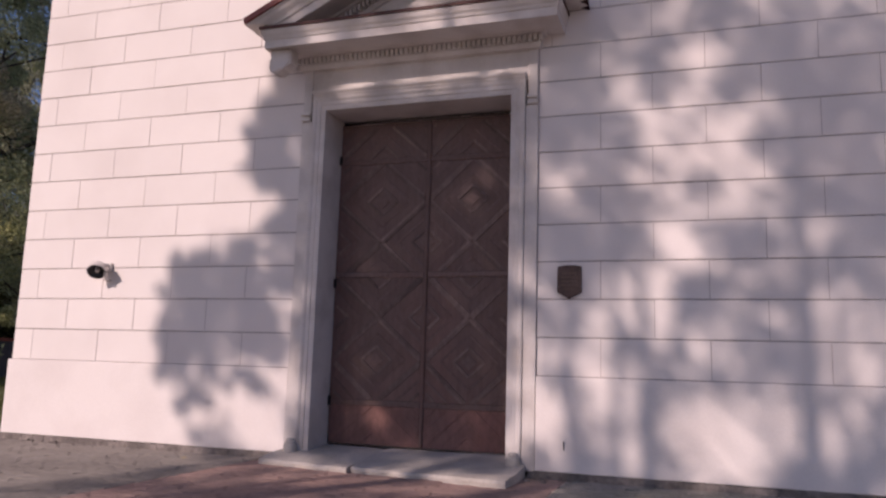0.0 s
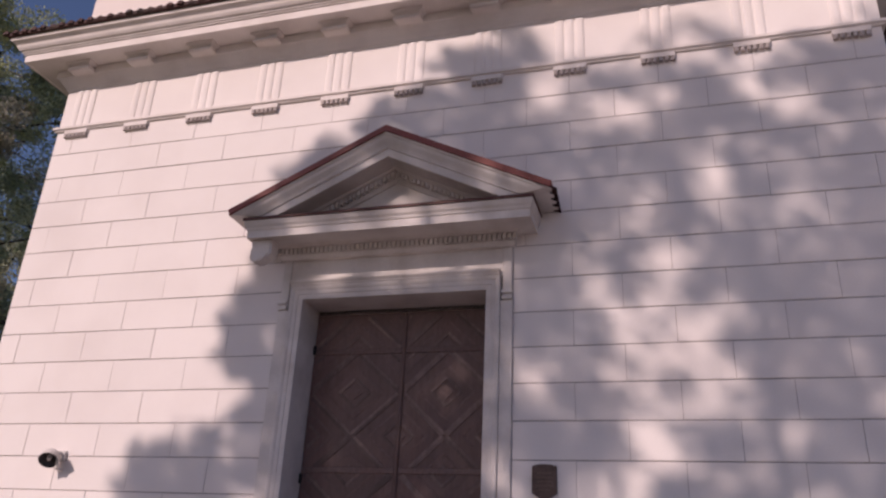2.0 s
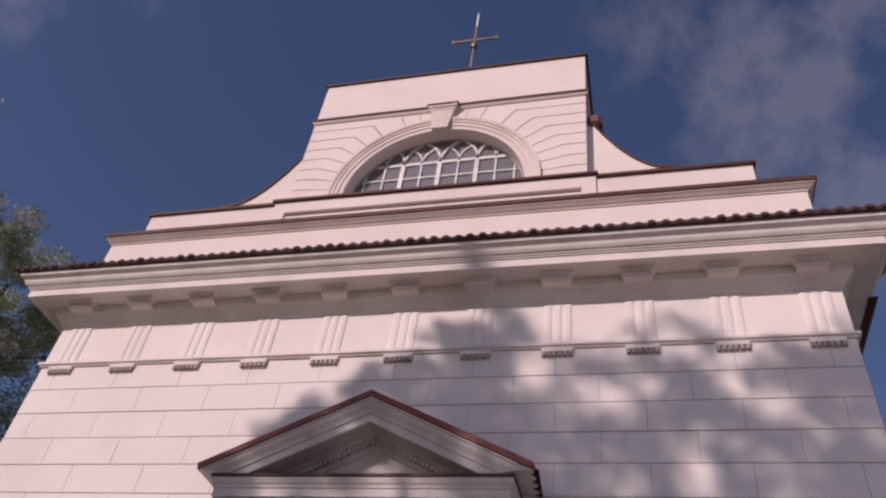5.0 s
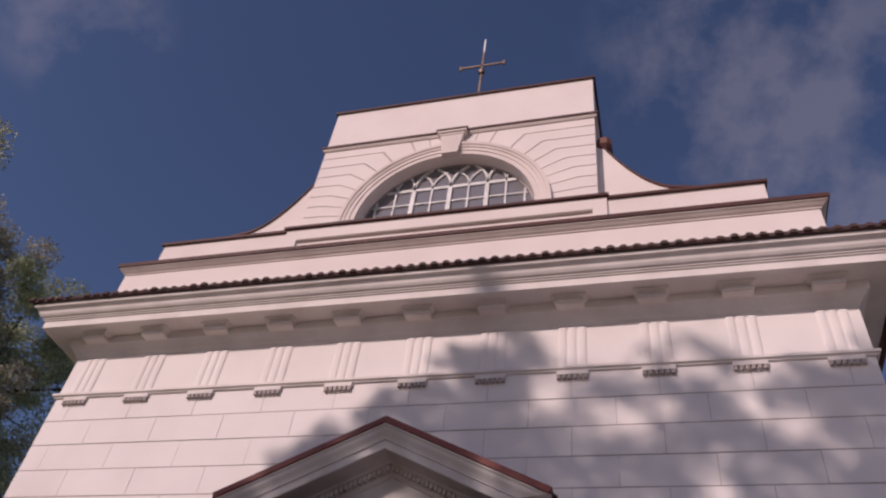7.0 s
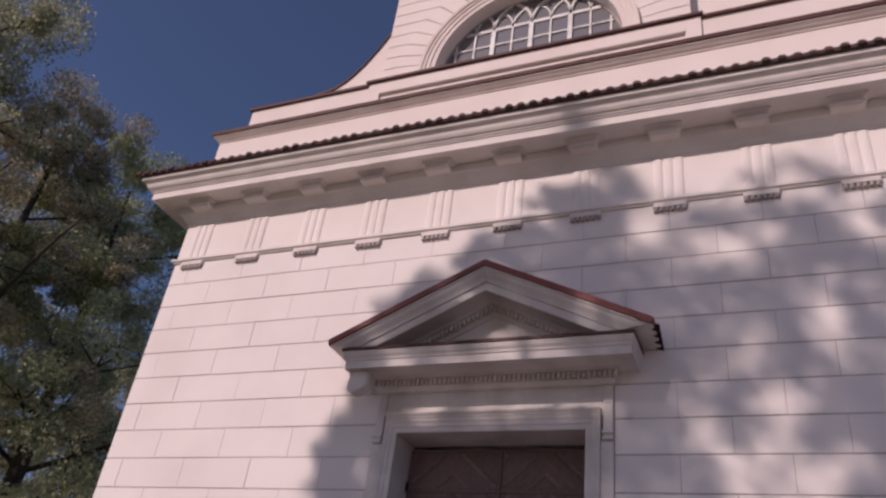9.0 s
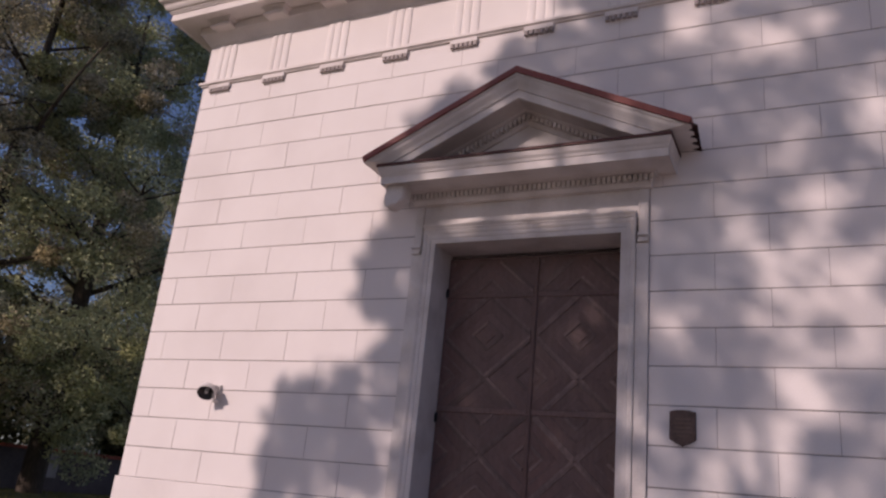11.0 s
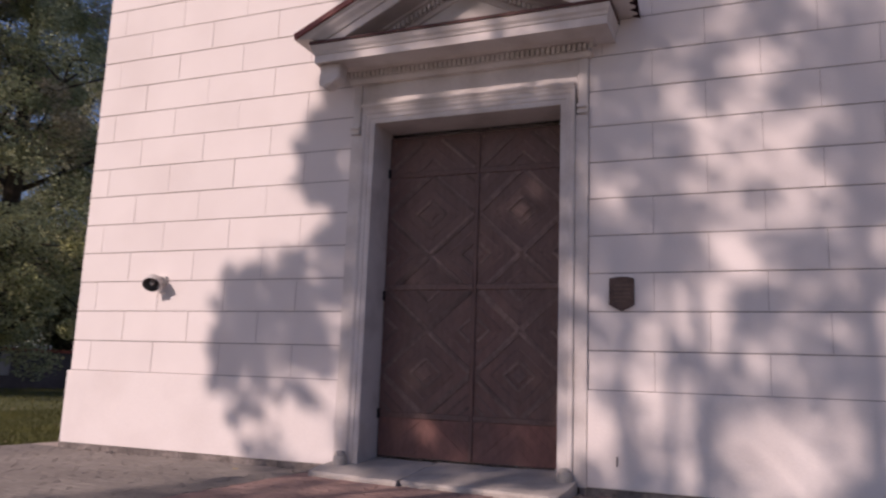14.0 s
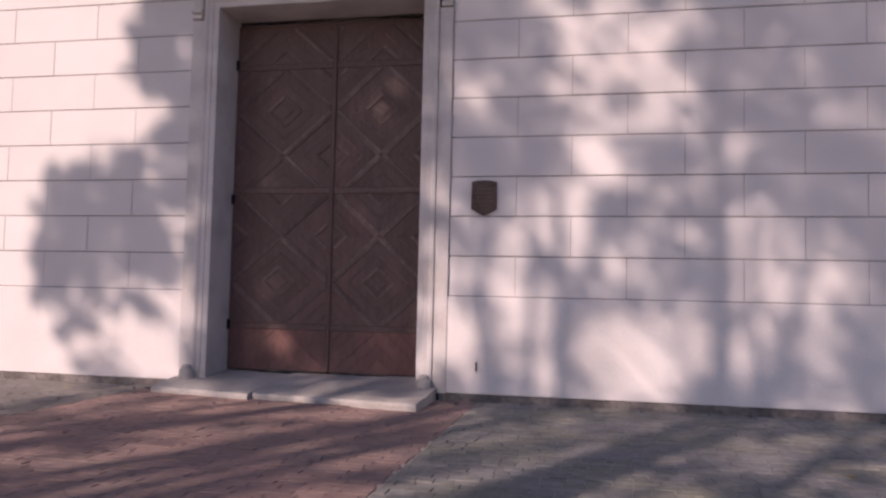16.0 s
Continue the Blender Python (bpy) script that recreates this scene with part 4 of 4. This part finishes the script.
def shade_tree(wx, s0, lo, hi, tufts, stems, seed, label, per=44, loose=1.0, fill=0.92, boughs=()):
    """A tall tree whose crown stands s0 metres before the front, towards the sun."""
    random.seed(seed)
    bx, by = wx - DRIFT * s0, -s0
    tree = empty("tree", (bx, by, GROUND - 0.05))
    tagged(tree, label, "tree", "trees before the church")
    verts, faces, cs, rs = [], [], [], []
    add_limb(verts, faces, (0, 0, 0), (0.2, 0.1, SLOPE * s0 + 7.0), 0.26, 0.06, 10, 0.01)
    made = 0
    while made < tufts:
        x, z = random.uniform(lo, hi), random.uniform(-5.0, 10.2)
        r = random.uniform(0.15, 0.36)
        if -0.3 < z < 2.2 and random.random() < (0.42 if x > 1.7 else 0.15):
            continue
        if x < -1.9 and z < 3.0 and random.random() < (0.05 if z > 1.5 else 0.38):
            continue
        if z < -0.3 and random.random() < 0.66:
            continue
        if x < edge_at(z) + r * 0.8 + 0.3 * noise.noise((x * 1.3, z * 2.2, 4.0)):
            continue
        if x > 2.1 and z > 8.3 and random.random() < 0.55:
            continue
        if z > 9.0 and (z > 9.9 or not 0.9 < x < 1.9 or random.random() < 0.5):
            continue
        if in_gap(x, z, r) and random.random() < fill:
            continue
        s = s0 + random.uniform(-2.5, 2.5)
        c = Vector((x - DRIFT * s - bx, -s - by, z + SLOPE * s))
        made += 1
        cs.append(c)
        rs.append(r * loose)
        if made % 16 == 0:
            add_limb(verts, faces, (0, 0, max(2.5, c.z - c.xy.length * 0.8 - 0.5)), c, 0.016, 0.008, 5, 0.05)
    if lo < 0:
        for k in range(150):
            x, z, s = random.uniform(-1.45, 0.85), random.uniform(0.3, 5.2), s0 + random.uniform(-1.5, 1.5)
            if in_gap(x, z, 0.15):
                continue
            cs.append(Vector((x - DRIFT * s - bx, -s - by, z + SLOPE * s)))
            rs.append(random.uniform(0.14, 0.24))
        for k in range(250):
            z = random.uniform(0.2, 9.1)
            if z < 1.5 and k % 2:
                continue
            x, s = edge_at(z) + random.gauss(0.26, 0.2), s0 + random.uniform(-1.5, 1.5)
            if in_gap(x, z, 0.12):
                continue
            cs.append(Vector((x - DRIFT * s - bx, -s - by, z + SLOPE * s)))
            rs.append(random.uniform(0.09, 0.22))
    for x in stems:
        s = s0 + random.uniform(-1.5, 1.5)
        f = Vector((x - DRIFT * s - bx, -s - by, SLOPE * s))
        add_limb(verts, faces, (0, 0, max(1.0, f.z - 5.0 - f.xy.length)), f - Vector((0, 0, 4.0)), 0.13, 0.11, 6, 0.03)
        add_limb(verts, faces, f - Vector((0, 0, 4.1)), f + Vector((random.uniform(-0.3, 0.3), 0.2, 3.0)), 0.11, 0.03, 6, 0.04)
    for k, bough in enumerate(boughs):
        s = s0 - 1.0 + 0.7 * k
        line = [Vector((x - DRIFT * s - bx, -s - by, z + SLOPE * s)) for x, z in bough]
        for i, (a, b) in enumerate(zip(line, line[1:])):
            add_limb(verts, faces, a, b, 0.11 - 0.02 * i, 0.10 - 0.02 * i, 6, 0.01)
    t = new("trunk", wood_mesh(verts, faces))
    t.parent = tree
    crown = new("crown", leaf_mesh("crown", cs, rs, per, 0.14, LEAF, seed, 0.9))
    crown.parent = tree


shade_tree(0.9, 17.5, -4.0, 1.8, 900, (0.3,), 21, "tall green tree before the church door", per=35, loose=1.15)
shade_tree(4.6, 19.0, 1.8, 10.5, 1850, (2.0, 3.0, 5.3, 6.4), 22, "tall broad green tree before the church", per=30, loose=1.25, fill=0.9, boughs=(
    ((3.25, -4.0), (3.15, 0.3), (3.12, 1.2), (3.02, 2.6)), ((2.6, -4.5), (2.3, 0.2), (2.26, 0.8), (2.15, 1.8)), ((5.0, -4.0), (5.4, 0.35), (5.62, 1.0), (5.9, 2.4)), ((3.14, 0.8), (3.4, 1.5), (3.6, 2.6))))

# ---- boundary wall and fence beyond the lawn ----
bwall = empty("boundary_wall")
tagged(bwall, "dark shaded boundary wall with a red tile coping", "wall")
part("wall_face", a_box(-34.4, -34.0, -30, 60, -0.2, 2.05), BRICK, bwall)
bm = bmesh.new()
for k in range(150):
    y = -30 + k * 0.6
    add_box(bm, -34.6, -33.8, y, y + 0.57, 2.05, 2.20 + 0.02 * (k % 2))
part("coping", bm, REDTILE, bwall, "red clay coping tiles")
fence = empty("picket_fence")
tagged(fence, "white picket fence along the boundary wall", "fence")
pk = a_box(-0.02, 0.02, -0.05, 0.05, 0, 2.5, bevel=0.01)
pme = bpy.data.meshes.new("picket")
pk.to_mesh(pme)
pk.free()
pme.materials.append(WHITEPAINT)
for k in range(14):
    share("picket", pme, fence, (-35.2, 20.5 + k * 0.3, 0.0))
for z in (0.5, 1.9):
    part("fence_rail", a_box(-35.27, -35.22, 20.3, 24.6, z, z + 0.08), WHITEPAINT, fence)

# added panel standing in for an unidentified pale patch at the boundary wall
board = link("pale_wall_panel", a_box(-34.0, -33.95, 19.9, 20.85, 0.72, 2.02, bevel=0.02), PALE_PANEL)
tagged(board, "flat pale panel added against the boundary wall", "board")

# ---- grass ----
rng = np.random.default_rng(5)
n = 60000
gx, gy = rng.uniform(-34, -7.8, n), rng.uniform(-8, 30, n)
near = rng.random(n) < 0.5
gx[near], gy[near] = rng.uniform(-16, -7.75, near.sum()), rng.uniform(-3, 8, near.sum())
h = rng.uniform(0.05, 0.13, n)
a = rng.uniform(0, 6.283, n)
dx, dy = np.cos(a) * 0.02, np.sin(a) * 0.02
lx, ly = rng.normal(0, 0.03, n), rng.normal(0, 0.03, n)
q = np.stack([np.stack([gx - dx, gy - dy, np.full(n, 0.0)], 1), np.stack([gx + dx, gy + dy, np.full(n, 0.0)], 1), np.stack([gx + lx, gy + ly, h], 1)], 1).reshape(-1, 3)
me = bpy.data.meshes.new("grass")
me.vertices.add(3 * n)
me.vertices.foreach_set("co", q.ravel())
me.loops.add(3 * n)
me.loops.foreach_set("vertex_index", np.arange(3 * n))
me.polygons.add(n)
me.polygons.foreach_set("loop_start", np.arange(n) * 3)
me.polygons.foreach_set("loop_total", np.full(n, 3))
me.update(calc_edges=True)
me.materials.append(GRASS)
tagged(new("grass", me), "short green sunlit grass of the lawn", "grass", kind="stuff")


# ---- litter ----
def scatter(name, label, category, spots, size, flat, mat, seed):
    """Small uneven chips lying about, joined into one field."""
    rng = random.Random(seed)
    bm = bmesh.new()
    for x, y, z in spots:
        k = size * rng.uniform(0.5, 1.4)
        m = Matrix.LocRotScale((x, y, z + k * flat * 0.4), Euler((rng.uniform(-0.3, 0.3), rng.uniform(-0.3, 0.3), rng.uniform(0, 6.3))), (k, k * rng.uniform(0.5, 0.9), k * flat))
        bmesh.ops.create_icosphere(bm, subdivisions=1, radius=0.5, matrix=m)
    tagged(link(name, bm, mat), label, category, kind="stuff")


random.seed(44)
scatter("rubble", "small stones and plaster crumbs along the wall foot", "rubble", [(random.choice((random.uniform(-6.8, -1.9), random.uniform(1.75, 6.8))), random.uniform(-0.22, -0.04), GROUND) for k in range(70)] + [(random.gauss(1.85, 0.12), random.gauss(-0.3, 0.1), GROUND) for k in range(22)] + [(random.gauss(-1.95, 0.08), random.gauss(-0.25, 0.1), GROUND) for k in range(16)], 0.042, 0.6, FOOT, 1)
scatter("fallen_leaves", "pale dry leaves fallen on the lawn and paving", "leaves", [(random.uniform(-22, -7.9), random.uniform(-2, 12), 0.07) for k in range(130)] + [(random.uniform(-7.5, 7), random.uniform(-5, -0.3), GROUND) for k in range(18)], 0.075, 0.08, DRY_LEAF, 2)

# ---- blocks of the wall ----
random.seed(7)
shapes = {}


def wall_block(x0, x1, z0, z1):
    w, h = round(x1 - x0 - 0.007, 3), round(z1 - z0 - 0.014, 3)
    if w < 0.05:
        return
    if (w, h) not in shapes:
        bm = a_box(-w / 2, w / 2, 0.0, 0.03, -h / 2, h / 2)
        bmesh.ops.bevel(bm, geom=[e for e in bm.edges if all(v.co.y < 0.01 for v in e.verts)], offset=0.004, segments=1, affect="EDGES")
        bmesh.ops.recalc_face_normals(bm, faces=bm.faces)
        me = bpy.data.meshes.new("block")
        bm.to_mesh(me)
        bm.free()
        me.materials.append(STUCCO)
        shapes[w, h] = me
    share("block", shapes[w, h], wall, ((x0 + x1) / 2, random.uniform(-0.003, 0.003), (z0 + z1) / 2))


for k in range(15):
    z0 = ZP + k * COURSE
    first = 2.56 if k % 2 == 0 else 3.205
    right = [first + 1.287 * i for i in range(-4, 5)]
    cuts = sorted(set([round(v, 3) for v in right if 0.2 < v < HALF - 0.25] + [round(-v, 3) for v in right if 0.2 < v < HALF - 0.25] + ([0.0] if k % 2 == 0 else [])))
    for lo, hi in (((-HALF, -EDGE), (EDGE, HALF)) if z0 < 5.6 else ((-HALF, HALF),)):
        xs = [lo - (0.0035 if lo == -HALF else 0)] + [c for c in cuts if lo + 0.25 < c < hi - 0.25] + [hi + (0.0035 if hi == HALF else 0)]
        part("course_bed", a_box(lo + 0.01, hi - 0.01, 0.0055, 0.009, z0 + 0.0095, z0 + COURSE - 0.0095), JOINT_BED, wall)
        for x0, x1 in zip(xs, xs[1:]):
            wall_block(x0, x1, z0, z0 + COURSE)


# ---- paving ----
def paving(name, label, x0, x1, y0, y1, l, w, mat, rough, seed):
    """Setts laid in staggered rows, each its own rounded block, joined into one field."""
    rng = random.Random(seed)
    verts, faces = [], []
    rows = int((y1 - y0) / w)
    for j in range(rows):
        ya, yb = y0 + j * w, y0 + (j + 1) * w
        x = x0 - (l / 2 if j % 2 else 0) * rng.uniform(0.7, 1)
        while x < x1:
            e = l * (1 + rng.uniform(-rough, rough))
            a, b = max(x, x0) + 0.0025, min(x + e, x1) - 0.0025
            x += e
            if b - a < 0.03:
                continue
            z = GROUND + rng.uniform(-0.003, 0.003) * (1 + 3 * rough)
            i = len(verts)
            c = 0.004
            tl, tr = rng.uniform(-0.002, 0.002), rng.uniform(-0.002, 0.002)
            for px, py in ((a, ya + 0.0025), (b, ya + 0.0025), (b, yb - 0.0025), (a, yb - 0.0025)):
                verts.append((px, py, GROUND - 0.05))
            for px, py in ((a, ya + 0.0025), (b, ya + 0.0025), (b, yb - 0.0025), (a, yb - 0.0025)):
                verts.append((px, py, z - 0.002))
            for px, py, t in ((a + c, ya + 0.0025 + c, tl), (b - c, ya + 0.0025 + c, tr), (b - c, yb - 0.0025 - c, -tl), (a + c, yb - 0.0025 - c, -tr)):
                verts.append((px, py, z + t))
            for r in (0, 4):
                for k in range(4):
                    m = (k + 1) % 4
                    faces.append((i + r + k, i + r + m, i + r + 4 + m, i + r + 4 + k))
            faces.append((i + 8, i + 9, i + 10, i + 11))
    me = bpy.data.meshes.new(name)
    me.from_pydata(verts, [], faces)
    me.materials.append(mat)
    ob = new(name, me)
    ob.parent = pavement
    tagged(ob, label, kind="stuff")


paving("red_pavers", "dull red brick path to the door", -2.05, 2.15, -12.0, 0.1, 0.21, 0.105, REDPAVER, 0.04, 1)
paving("grey_pavers", "sunlit grey paving beside the wall", -7.65, -2.06, -12.0, 0.1, 0.21, 0.105, GREYPAVER, 0.05, 2)
paving("cobbles", "uneven grey cobbles with moss", 2.16, 9.0, -12.0, 0.1, 0.15, 0.125, COBBLE, 0.3, 3)
